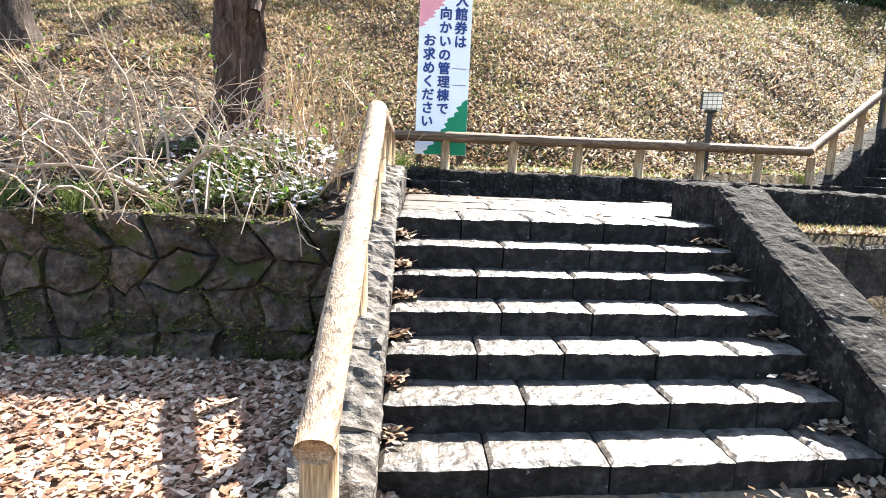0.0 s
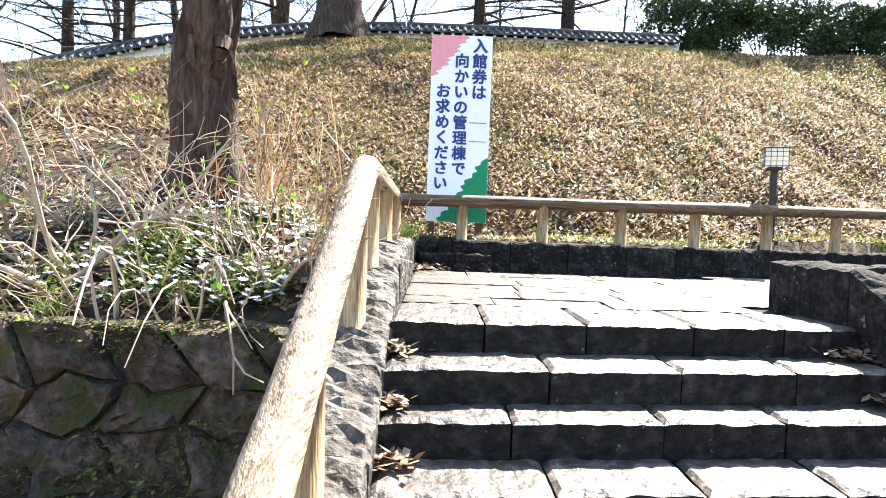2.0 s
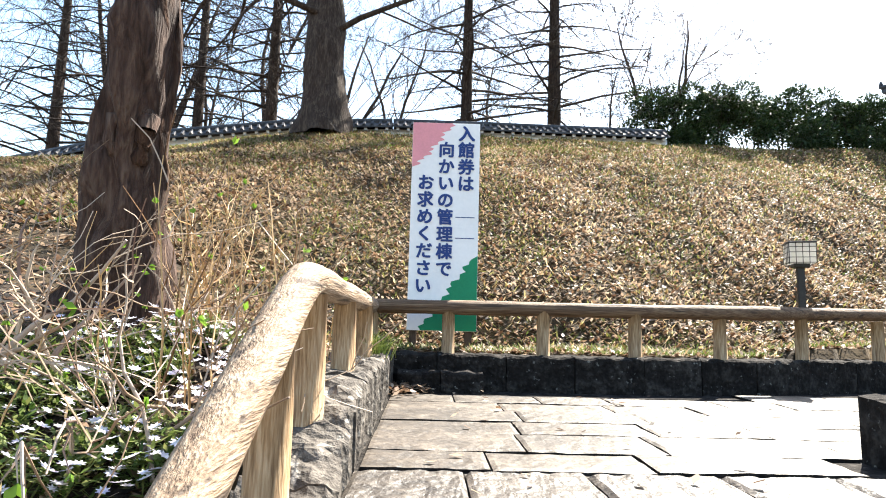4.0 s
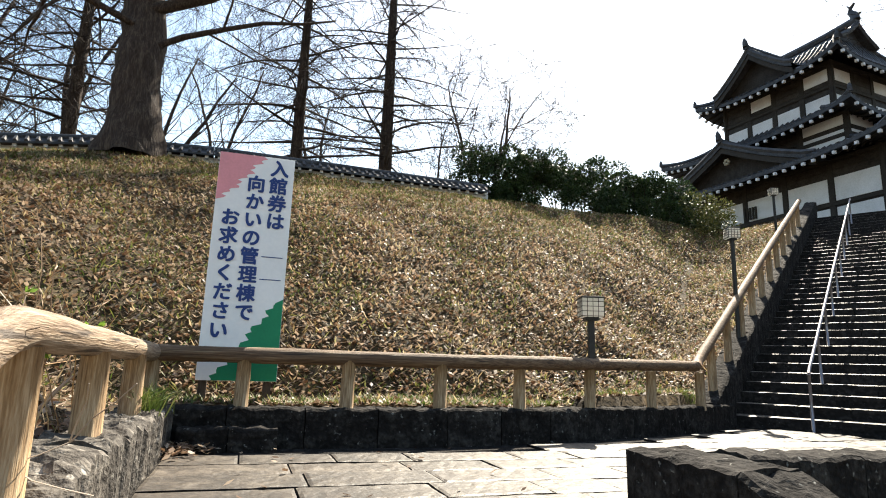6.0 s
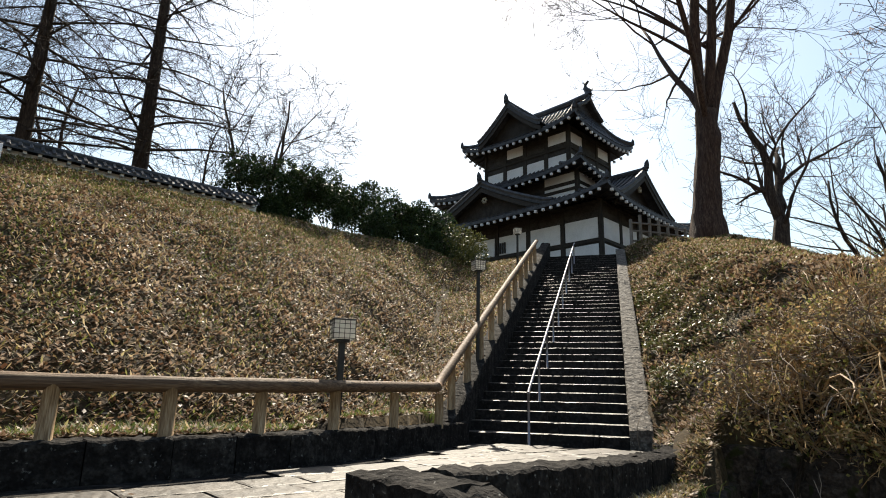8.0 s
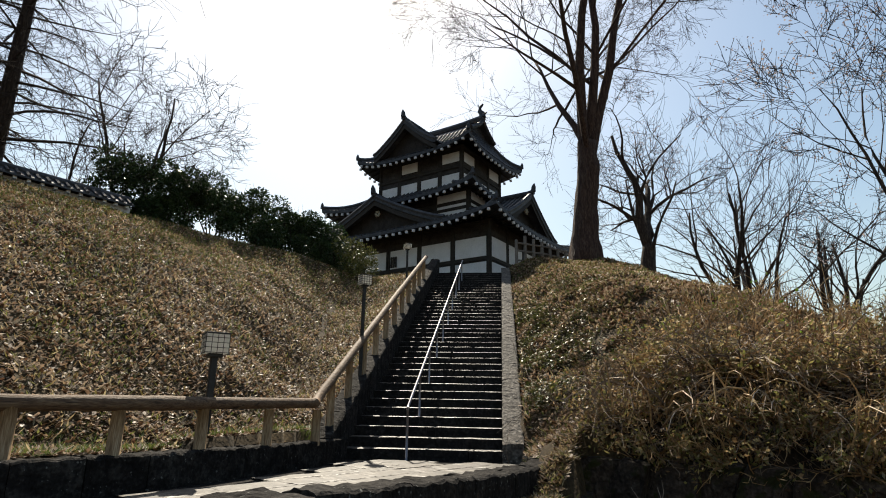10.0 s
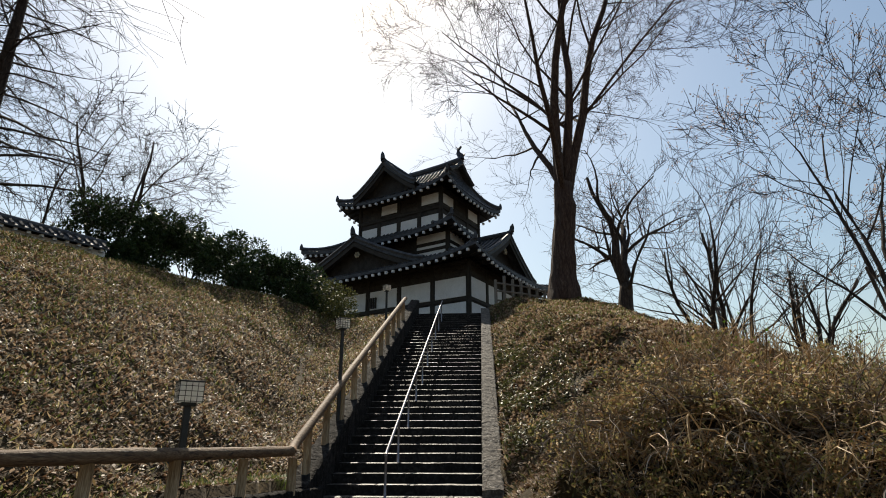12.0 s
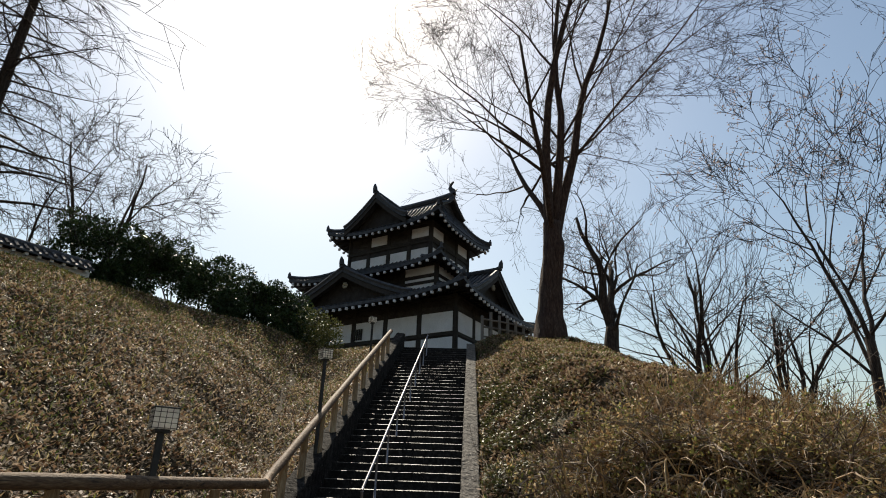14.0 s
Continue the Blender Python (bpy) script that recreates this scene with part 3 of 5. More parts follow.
def build_lamp(x, y, top, s=1.0, turn=-20):
    g = ground_z(x, y)
    lamp = thing("garden_lamp", "black garden lamp with white gridded lantern on a post", "lamp", (x, y, 0), turn, group="garden lamps")
    w = 0.035 * min(1.0, s)
    bm = bmesh.new()
    box(bm, -w, w, -w, w, g - 0.15, top - 0.28 * s, 0.006)
    box(bm, -w * 2.2, w * 2.2, -w * 2.2, w * 2.2, top - 0.30 * s, top - 0.262 * s, 0.004)
    part("post", bm, M["black"], lamp)
    bm = bmesh.new()
    h = 0.125 * s
    box(bm, -h, h, -h, h, top - 0.26 * s, top - 0.05 * s, 0.004)
    part("shade", bm, M["lantern"], lamp, "white translucent shade")
    bm = bmesh.new()
    box(bm, -h * 1.08, h * 1.08, -h * 1.08, h * 1.08, top - 0.05 * s, top - 0.03 * s, 0.004)
    part("cap", bm, M["black"], lamp)
    bm = bmesh.new()
    e = 0.003
    for f in (-1, -0.5, 0, 0.5, 1):
        for sx, sy in ((1, 0), (0, 1)):
            for side in (-1, 1):
                cx, cy = (f * h, side * (h + 0.002)) if sx else (side * (h + 0.002), f * h)
                box(bm, cx - e, cx + e, cy - e, cy + e, top - 0.27 * s, top - 0.05 * s)
    for z in (0.255, 0.2, 0.145, 0.09):
        for side in (-1, 1):
            box(bm, -h - e, h + e, side * (h + 0.003) - e, side * (h + 0.003) + e, top - z * s - e, top - z * s + e)
            box(bm, side * (h + 0.003) - e, side * (h + 0.003) + e, -h - e, h + e, top - z * s - e, top - z * s + e)
    part("grille", bm, M["black"], lamp)
    return lamp


build_lamp(4.31, 9.49, 2.60, 1.0)
build_lamp(8.29, 11.35, 4.25, 0.8)
build_lamp(14.5, 16.0, 7.08, 0.8)


# ---------------------------------------------------------------- retaining wall of the flower bed
def build_rubble(name, label, a, b, z0, z1, rows, width, material, thick=0.22, bulge=0.022):
    wall = thing(name, label, "wall", kind="structure")
    a, b = Vector(a), Vector(b)
    L = (b - a).length
    d = (b - a) / L
    n = Vector((d.y, -d.x))
    bm = bmesh.new()
    m = Matrix(((d.x, n.x, 0, a.x), (d.y, n.y, 0, a.y), (0, 0, 1, 0), (0, 0, 0, 1)))
    box(bm, 0, L, -thick, -0.03, z0, z1 - 0.03, m=m)
    part("core", bm, M["mossy"], wall)
    cols = round(L / width)
    P = {}
    for j in range(rows + 1):
        for i in range(cols * 2 + 2):
            s = (i / 2 + (0.25 if j % 2 else 0)) * width
            edge = j in (0, rows)
            P[j, i] = (s + random.uniform(-0.24, 0.24) * width, z0 + (z1 - z0) * j / rows + (0 if edge else random.uniform(-0.32, 0.32) * (z1 - z0) / rows) + (random.uniform(-0.03, 0.02) if j == rows else 0))
    for j in range(rows):
        for i in range(cols):
            k = 2 * i
            six = [P[j, k], P[j, k + 1], P[j, k + 2], P[j + 1, k + 2], P[j + 1, k + 1], P[j + 1, k]]
            poly = []
            for q in range(6):
                (s0, h0), (s1, h1) = six[q], six[(q + 1) % 6]
                for t in (0.0, 0.33, 0.67):
                    s2, h2 = mixf(s0, s1, t), mixf(h0, h1, t)
                    e = Vector((s2 * 8, h2 * 8, 1.0))
                    poly.append((s2 + 0.035 * noise.noise(e), h2 + 0.035 * noise.noise(e + Vector((9, 4, 2)))))
            N = len(poly)
            cx, cz = sum(p[0] for p in poly) / N, sum(p[1] for p in poly) / N
            bm = bmesh.new()
            rings = []
            dep = random.uniform(-0.035, 0.03)
            tx, tz = random.uniform(-0.25, 0.25), random.uniform(-0.25, 0.25)
            for f, o in ((0.985, -0.12), (0.97, -0.03 + dep), (0.90, bulge * 0.6 + dep), (0.65, bulge + dep), (0.3, bulge * 1.2 + dep)):
                ring = []
                for s1, z in poly:
                    w = cx + (s1 - cx) * f, cz + (z - cz) * f
                    jt = noise.noise(Vector((w[0] * 9, w[1] * 9, j + 0.3 * i))) * 0.05 + noise.noise(Vector((w[0] * 25, w[1] * 25, j))) * 0.02 + (w[0] - cx) * tx + (w[1] - cz) * tz
                    p = a + d * w[0] + n * (o + (jt if f < 0.95 else 0))
                    ring.append(bm.verts.new((p.x, p.y, w[1])))
                rings.append(ring)
            for r0, r1 in zip(rings, rings[1:]):
                for q in range(N):
                    bm.faces.new((r0[q], r0[(q + 1) % N], r1[(q + 1) % N], r1[q]))
            bm.faces.new(rings[-1])
            part("stone", bm, material, wall)
    return wall


build_rubble("wall_flower_bed", "low mossy rubble stone wall holding up the flower bed", (-7.0, 5.13), (-0.24, 5.13), -0.05, 1.0, 4, 0.34, M["mossy"])
build_rubble("wall_mound", "dark rubble wall under the overgrown mound", (7.12, 6.6), (7.6, -2.0), 0.0, 1.3, 3, 0.42, M["mossy"])


# ---------------------------------------------------------------- castle turret
TW = thing("castle_turret", "three-storey black-boarded castle turret with white plaster and tiled roofs", "building", (25.0, 23.3, -0.1), 5.0)
GZ = 6.7


def roof(cx, cy, hx, hy, ze, ix, iy, zt, lift=0.35, name="roof"):
    """A hipped roof with concave slopes and turned-up corners; from the eave box (hx, hy) to the inner box (ix, iy)."""
    bm = bmesh.new()
    ribs = bmesh.new()
    rafters = bmesh.new()
    def pt(side, t, s):
        ax, ay = mixf(hx, ix, s), mixf(hy, iy, s)
        x, y = {0: (t * ax, -ay), 1: (ax, t * ay), 2: (-t * ax, ay), 3: (-ax, -t * ay)}[side]
        z = ze + (zt - ze) * (0.55 * s + 0.45 * s * s) + lift * abs(t) ** 3.5 * (1 - s) ** 2
        return Vector((cx + x, cy + y, z))
    n, k = 16, 5
    for side in range(4):
        top = [[bm.verts.new(pt(side, -1 + 2 * i / n, j / k)) for i in range(n + 1)] for j in range(k + 1)]
        low = [[bm.verts.new(pt(side, -1 + 2 * i / n, j / k) - Vector((0, 0, 0.16))) for i in range(n + 1)] for j in range(k + 1)]
        for j in range(k):
            for i in range(n):
                bm.faces.new((top[j][i], top[j][i + 1], top[j + 1][i + 1], top[j + 1][i]))
                bm.faces.new((low[j][i + 1], low[j][i], low[j + 1][i], low[j + 1][i + 1]))
        for i in range(n):
            bm.faces.new((low[0][i], low[0][i + 1], top[0][i + 1], top[0][i]))
        length = 2 * (hx if side % 2 == 0 else hy)
        inner = (ix if side % 2 == 0 else iy) / (hx if side % 2 == 0 else hy)
        nr = int(length / 0.26)
        for i in range(nr + 1):
            t = -1 + 2 * i / nr
            smax = 1.0 if abs(t) <= inner else (1 - abs(t)) / (1 - inner)
            if smax < 0.06:
                continue
            pts = []
            for j in range(5):
                s = smax * j / 4
                w = mixf(1, inner, s)
                pts.append(pt(side, t / w if w else 0, s) + Vector((0, 0, 0.02)))
            tube(ribs, pts, [0.055] * 5, 5)
        nf = int(length / 0.42)
        for i in range(nf):
            t = -0.97 + 1.94 * (i + 0.5) / nf
            p, q = pt(side, t, 0.02), pt(side, t, 0.5)
            o = Vector((0, 0, -0.26))
            tube(rafters, [p + o, q + o], [0.045, 0.045], 4)
    r = part(name, bm, M["tile"], TW, "dark tiled roof with turned-up corners")
    tagged(part("tile_ribbing", ribs, M["tile"], r), kind="stuff")
    tagged(part("rafter_work", rafters, M["rafter"], r), kind="stuff")
    for sx in (-1, 1):
        for sy in (-1, 1):
            ridge = bmesh.new()
            pts = []
            for j in range(7):
                s = j / 6
                z = ze + (zt - ze) * (0.55 * s + 0.45 * s * s) + lift * (1 - s) ** 2
                pts.append((cx + sx * mixf(hx, ix, s), cy + sy * mixf(hy, iy, s), z + 0.10))
            tube(ridge, pts, [0.11, 0.12, 0.12, 0.12, 0.12, 0.12, 0.12], 6)
            x, y, z = pts[0]
            tube(ridge, [(x, y, z - 0.05), (x, y, z + 0.16), (x, y, z + 0.30)], [0.10, 0.09, 0.03], 6)
            part("hip_ridge", ridge, M["tile"], r)
    ends = bmesh.new()
    for side in range(4):
        length = 2 * (hx if side % 2 == 0 else hy)
        nf = int(length / 0.42)
        for i in range(nf):
            t = -0.97 + 1.94 * (i + 0.5) / nf
            p = pt(side, t, 0.0) + Vector((0, 0, -0.27))
            box(ends, p.x - 0.055, p.x + 0.055, p.y - 0.055, p.y + 0.055, p.z - 0.06, p.z + 0.06)
    tagged(part("rafter_ends", ends, M["plaster"], r, "white rafter ends"), kind="stuff")
    return r


M["rafter"] = mat("dark_rafter", [(0.02, 0.017, 0.015), (0.045, 0.04, 0.035)], 4, 0.8, 0.2, 20)


def gable(parent, foot, out, width, zbase, zpeak, depth, crest=True):
    """A triangular gable roof: foot: middle of the face's line; out: outward unit vector; depth: how far it runs back."""
    f, o = Vector(foot), Vector(out)
    side = Vector((-o.y, o.x, 0))
    shell, trim = bmesh.new(), bmesh.new()
    h = zpeak - zbase
    n = 8
    for sgn in (-1, 1):
        prof = []
        for i in range(n + 1):
            t = i / n
            prof.append((t * width, zpeak - h * (1.25 * t - 0.25 * t * t) if t < 1 else zpeak - h))
        prof[-1] = (width, zbase + 0.06)
        tops = [[shell.verts.new(f + o * e + side * (sgn * w) + Vector((0, 0, z))) for w, z in prof] for e in (0.35, -depth)]
        lows = [[shell.verts.new(f + o * e + side * (sgn * w) + Vector((0, 0, z - 0.15))) for w, z in prof] for e in (0.35, -depth)]
        for i in range(n):
            shell.faces.new((tops[0][i], tops[0][i + 1], tops[1][i + 1], tops[1][i]))
            shell.faces.new((lows[0][i + 1], lows[0][i], lows[1][i], lows[1][i + 1]))
            shell.faces.new((lows[0][i], lows[0][i + 1], tops[0][i + 1], tops[0][i]))
        ribs = [f + o * 0.30 + side * (sgn * w) + Vector((0, 0, z + 0.09)) for w, z in prof]
        tube(trim, ribs, [0.11] * len(ribs), 6)
        for e in range(1, int(depth / 0.28)):
            tube(trim, [f + o * (0.3 - e * 0.28) + side * (sgn * w) + Vector((0, 0, z + 0.015)) for w, z in prof[::2]], [0.055] * 5, 5)
    r = part("gable_roof", shell, M["tile"], parent, "curved tiled gable")
    tube(trim, [f + o * 0.45 + Vector((0, 0, zpeak + 0.18)), f + o * 0.2 + Vector((0, 0, zpeak + 0.12)), f - o * depth + Vector((0, 0, zpeak + 0.12))], [0.15, 0.15, 0.15], 8)
    tube(trim, [f + o * 0.42 + Vector((0, 0, zpeak + 0.2)), f + o * 0.46 + Vector((0, 0, zpeak + 0.45)), f + o * 0.5 + Vector((0, 0, zpeak + 0.62))], [0.15, 0.12, 0.03], 6)
    tagged(part("gable_ridge", trim, M["tile"], r), kind="stuff")
    bm = bmesh.new()
    k = 6
    pts = [f - o * 0.25 + side * (s * width * 0.9) + Vector((0, 0, zbase + (h * 0.93) * (1 - abs(s)) ** 1.15)) for s in [i / k for i in range(-k, k + 1)]]
    low = [f - o * 0.25 + side * (s * width * 0.9) + Vector((0, 0, zbase - 0.1)) for s in [i / k for i in range(-k, k + 1)]]
    tv, lv = [bm.verts.new(p) for p in pts], [bm.verts.new(p) for p in low]
    for i in range(2 * k):
        bm.faces.new((lv[i], lv[i + 1], tv[i + 1], tv[i]))
    part("gable_wall", bm, M["board"], r)
    if crest:
        bm = bmesh.new()
        c = f + o * 0.02 + Vector((0, 0, zpeak - h * 0.42))
        for i in range(6):
            th = i * math.pi / 3
            p = c + side * (0.11 * math.cos(th)) + Vector((0, 0, 0.11 * math.sin(th)))
            bmesh.ops.create_icosphere(bm, subdivisions=1, radius=0.075, matrix=Matrix.Translation(p))
        part("gable_crest", bm, M["bronze"], r, "pale flower-shaped crest")
    # bargeboards
    bm = bmesh.new()
    for sgn in (-1, 1):
        prev = None
        for i in range(n + 1):
            t = i / n
            z = zpeak - h * (1.25 * t - 0.25 * t * t) - 0.16
            p = f + o * 0.3 + side * (sgn * t * width) + Vector((0, 0, z))
            q = p + Vector((0, 0, -0.26))
            cur = [bm.verts.new(p), bm.verts.new(q), bm.verts.new(q - o * 0.06), bm.verts.new(p - o * 0.06)]
            if prev:
                for a in range(4):
                    bm.faces.new((prev[a], prev[(a + 1) % 4], cur[(a + 1) % 4], cur[a]))
            prev = cur
    part("bargeboard", bm, M["rafter"], r)


M["bronze"] = mat("pale_crest", [(0.3, 0.28, 0.2), (0.5, 0.48, 0.4)], 4, 0.5, 0.1, 20)


def storey(cx, cy, hx, hy, z0, z1, bays, rows):
    """Walls of one storey: dark boards, posts and white panels. rows: (from, to) heights of the white bands, as fractions."""
    bm = bmesh.new()
    box(bm, cx - hx, cx + hx, cy - hy, cy + hy, z0, z1)
    wall = part("storey_wall", bm, M["board"], TW)
    h = z1 - z0
    for face in range(4):
        half, dist = (hx, hy) if face % 2 == 0 else (hy, hx)
        m = Matrix.Translation((cx, cy, 0)) @ Matrix.Rotation(face * math.pi / 2, 4, "Z")
        nb = bays[face % 2]
        for i in range(nb + 1):
            x = -half + 2 * half * i / nb
            bm = bmesh.new()
            box(bm, x - 0.11, x + 0.11, -dist - 0.07, -dist + 0.05, z0, z1, 0.01, m)
            part("post", bm, M["rafter"], wall)
        for r0, r1, pick in rows:
            for i in range(nb):
                if pick and (i + face) % pick:
                    continue
                xa, xb = -half + 2 * half * i / nb + 0.14, -half + 2 * half * (i + 1) / nb - 0.14
                bm = bmesh.new()
                box(bm, xa, xb, -dist - 0.045, -dist + 0.02, z0 + h * r0, z0 + h * r1, 0.008, m)
                part("plaster_panel", bm, M["plaster"], wall, "white plaster panel")
        for r in (0.04, 0.5, 0.97):
            bm = bmesh.new()
            box(bm, -half - 0.1, half + 0.1, -dist - 0.085, -dist + 0.04, z0 + h * r - 0.08, z0 + h * r + 0.08, 0.01, m)
            part("beam", bm, M["rafter"], wall)
        nbd = int(h / 0.24)
        bm = bmesh.new()
        for i in range(nbd):
            z = z0 + i * h / nbd
            vs = box(bm, -half, half, -dist - 0.03, -dist, z, z + h / nbd - 0.015, 0, m)
        tagged(part("weatherboarding", bm, M["board"], wall), kind="stuff")
    return wall


def build_tower():
    # storey 1
    storey(0.0, -0.2, 3.4, 4.9, GZ, 10.45, (4, 5), ((0.30, 0.46, 0), (0.53, 0.78, 0)))
    r1 = roof(0.0, 0.1, 4.7, 6.3, 10.3, 2.6, 3.7, 11.3, 0.45)
    gable(r1, (-4.15, 1.0, 0), (-1, 0, 0), 4.3, 10.4, 12.3, 2.2)
    gable(r1, (-0.35, -5.5, 0), (0, -1, 0), 3.0, 10.5, 12.4, 2.6)
    # small window in the ground storey
    bm = bmesh.new()
    for i in range(5):
        box(bm, -3.52, -3.44, 0.2 + i * 0.14, 0.27 + i * 0.14, 8.75, 9.3)
    part("window_lattice", bm, M["rafter"], TW)
    storey(0.0, 0.5, 2.6, 4.0, 10.6, 12.55, (3, 4), ((0.12, 0.62, 2), (0.72, 0.95, 2)))
    roof(0.0, 0.7, 3.55, 5.0, 12.35, 2.0, 2.9, 13.25, 0.42)
    storey(0.0, 0.0, 2.0, 2.7, 13.0, 15.3, (3, 4), ((0.06, 0.34, 0), (0.62, 0.86, 2)))
    top = roof(0.0, 0.0, 3.0, 3.7, 15.0, 1.1, 2.5, 16.7, 0.5)
    # upper part of the hip-and-gable roof
    bm = bmesh.new()
    for sx in (-1, 1):
        a = [bm.verts.new((sx * 1.25, y, 16.55)) for y in (-2.75, 2.75)]
        c = [bm.verts.new((sx * 0.5, y, 17.0)) for y in (-2.75, 2.75)]
        b = [bm.verts.new((0, y, 17.55)) for y in (-2.75, 2.75)]
        bm.faces.new((a[0], a[1], c[1], c[0]))
        bm.faces.new((c[0], c[1], b[1], b[0]))
    for y in (-2.5, 2.5):
        bm.faces.new([bm.verts.new(p) for p in ((-1.2, y, 16.5), (1.2, y, 16.5), (0, y, 17.5))])
    part("ridge_roof", bm, M["tile"], top)
    bm = bmesh.new()
    tube(bm, [(0, -2.85, 17.72), (0, -1.5, 17.62), (0, 0, 17.6), (0, 1.5, 17.62), (0, 2.85, 17.72)], [0.2] * 5, 8)
    for y in (-2.8, 2.8):
        for sx in (-1, 1):
            tube(bm, [(0, y, 17.55), (sx * 0.5, y, 17.1), (sx * 1.3, y, 16.62)], [0.13] * 3, 6)
    part("main_ridge", bm, M["tile"], top)
    for y, s in ((-2.7, 1), (2.7, -1)):
        bm = bmesh.new()
        tube(bm, [(0, y - s * 0.1, 17.75), (0, y - s * 0.05, 18.0), (0, y + s * 0.1, 18.22), (0, y + s * 0.06, 18.45), (0, y - s * 0.12, 18.6)], [0.2, 0.19, 0.13, 0.09, 0.05], 8)
        tube(bm, [(0, y + s * 0.06, 18.4), (0, y + s * 0.22, 18.62)], [0.07, 0.02], 5)
        tube(bm, [(0, y - s * 0.2, 17.95), (0, y - s * 0.38, 18.05)], [0.08, 0.02], 5)
        part("roof_finial", bm, M["tile"], top, "fish-shaped ridge ornament", True)
    gable(top, (-2.75, 0.35, 0), (-1, 0, 0), 2.1, 15.35, 17.05, 2.6, False)
    bm = bmesh.new()
    box(bm, -4.2, 4.2, -5.8, 6.0, GZ - 1.2, GZ + 0.1, 0.05)
    part("stone_base", bm, M["dark"], TW)


build_tower()


# ---------------------------------------------------------------- wall on the hill crest, fence by the turret
def build_crest_wall():
    wall = thing("wall_castle", "white plastered castle wall under a dark tile coping", "wall", kind="structure")
    knots = [(-30, 23.0), (-18, 20.2), (-12, 19.4), (-7.5, 19.6), (-3.5, 20.2), (2, 20.2), (7.4, 20.3)]
    line = []
    for (x0, y0), (x1, y1) in zip(knots, knots[1:]):
        n = max(1, round((x1 - x0) / 3))
        line += [(x0 + (x1 - x0) * i / n, y0 + (y1 - y0) * i / n) for i in range(n)]
    line.append(knots[-1])
    top = [PLATEAU - 0.25 * min(14.0, max(0.0, -x - 3)) - 0.48 + 0.3 * sstep((-x - 3) / 4) for x, y in line]
    for (x0, y0), (x1, y1), h0, h1 in zip(line, line[1:], top, top[1:]):
        L = math.hypot(x1 - x0, y1 - y0, h1 - h0)
        ex = Vector((x1 - x0, y1 - y0, h1 - h0)) / L
        ey = Vector((-ex.y, ex.x, 0)).normalized()
        ez = ex.cross(ey)
        m = Matrix(((ex.x, ey.x, ez.x, x0), (ex.y, ey.y, ez.y, y0), (ex.z, ey.z, ez.z, h0), (0, 0, 0, 1)))
        bm = bmesh.new()
        box(bm, 0, L, -0.12, 0.12, -0.8, 0.42, 0, m)
        part("plaster_face", bm, M["plaster"], wall)
        bm = bmesh.new()
        for sgn in (-1, 1):
            vs = [m @ Vector(p) for p in ((0, sgn * 0.36, 0.46), (L, sgn * 0.36, 0.46), (L, 0, 0.68), (0, 0, 0.68))]
            up = [bm.verts.new(v) for v in vs]
            dn = [bm.verts.new(v - ez * 0.05) for v in vs]
            bm.faces.new(up)
            bm.faces.new(dn[::-1])
            bm.faces.new((dn[0], dn[1], up[1], up[0]))
        k = int(L / 0.22)
        for i in range(k):
            x = (i + 0.5) * L / k
            for sgn in (-1, 1):
                tube(bm, [m @ Vector((x, sgn * 0.37, 0.47)), m @ Vector((x, sgn * 0.05, 0.67))], [0.05, 0.05], 5)
        tube(bm, [m @ Vector((0, 0, 0.70)), m @ Vector((L, 0, 0.70))], [0.09, 0.09], 8)
        part("coping", bm, M["tile"], wall, "dark tile coping")
        bm = bmesh.new()
        k = int(L / 0.3)
        for i in range(k):
            x = (i + 0.5) * L / k
            box(bm, x - 0.04, x + 0.04, -0.29, -0.1, 0.35, 0.42, 0, m)
        tagged(part("rafter_ends", bm, M["plaster"], wall, "white rafter ends"), kind="stuff")


build_crest_wall()


def build_fence():
    fence = thing("timber_fence", "grey weathered timber fence beside the turret", "fence")
    a, b = Vector((20.3, 15.4)), Vector((27.5, 14.0))
    n = 14
    for i in range(n + 1):
        p = a + (b - a) * (i / n)
        g = gz(p.x, p.y)
        bm = bmesh.new()
        box(bm, p.x - 0.05, p.x + 0.05, p.y - 0.05, p.y + 0.05, g - 0.2, g + 1.25, 0.01)
        part("post", bm, M["fence"], fence)
    for h in (0.4, 0.8, 1.12):
        bm = bmesh.new()
        tube(bm, [(*(a + (b - a) * t), gz(*(a + (b - a) * t)) + h) for t in (0, .25, .5, .75, 1)], [0.04] * 5, 6)
        part("rail", bm, M["fence"], fence)


M["fence"] = mat("grey_timber", [(0.12, 0.105, 0.09), (0.24, 0.215, 0.19)], 5, 0.85, 0.3, 30)
build_fence()


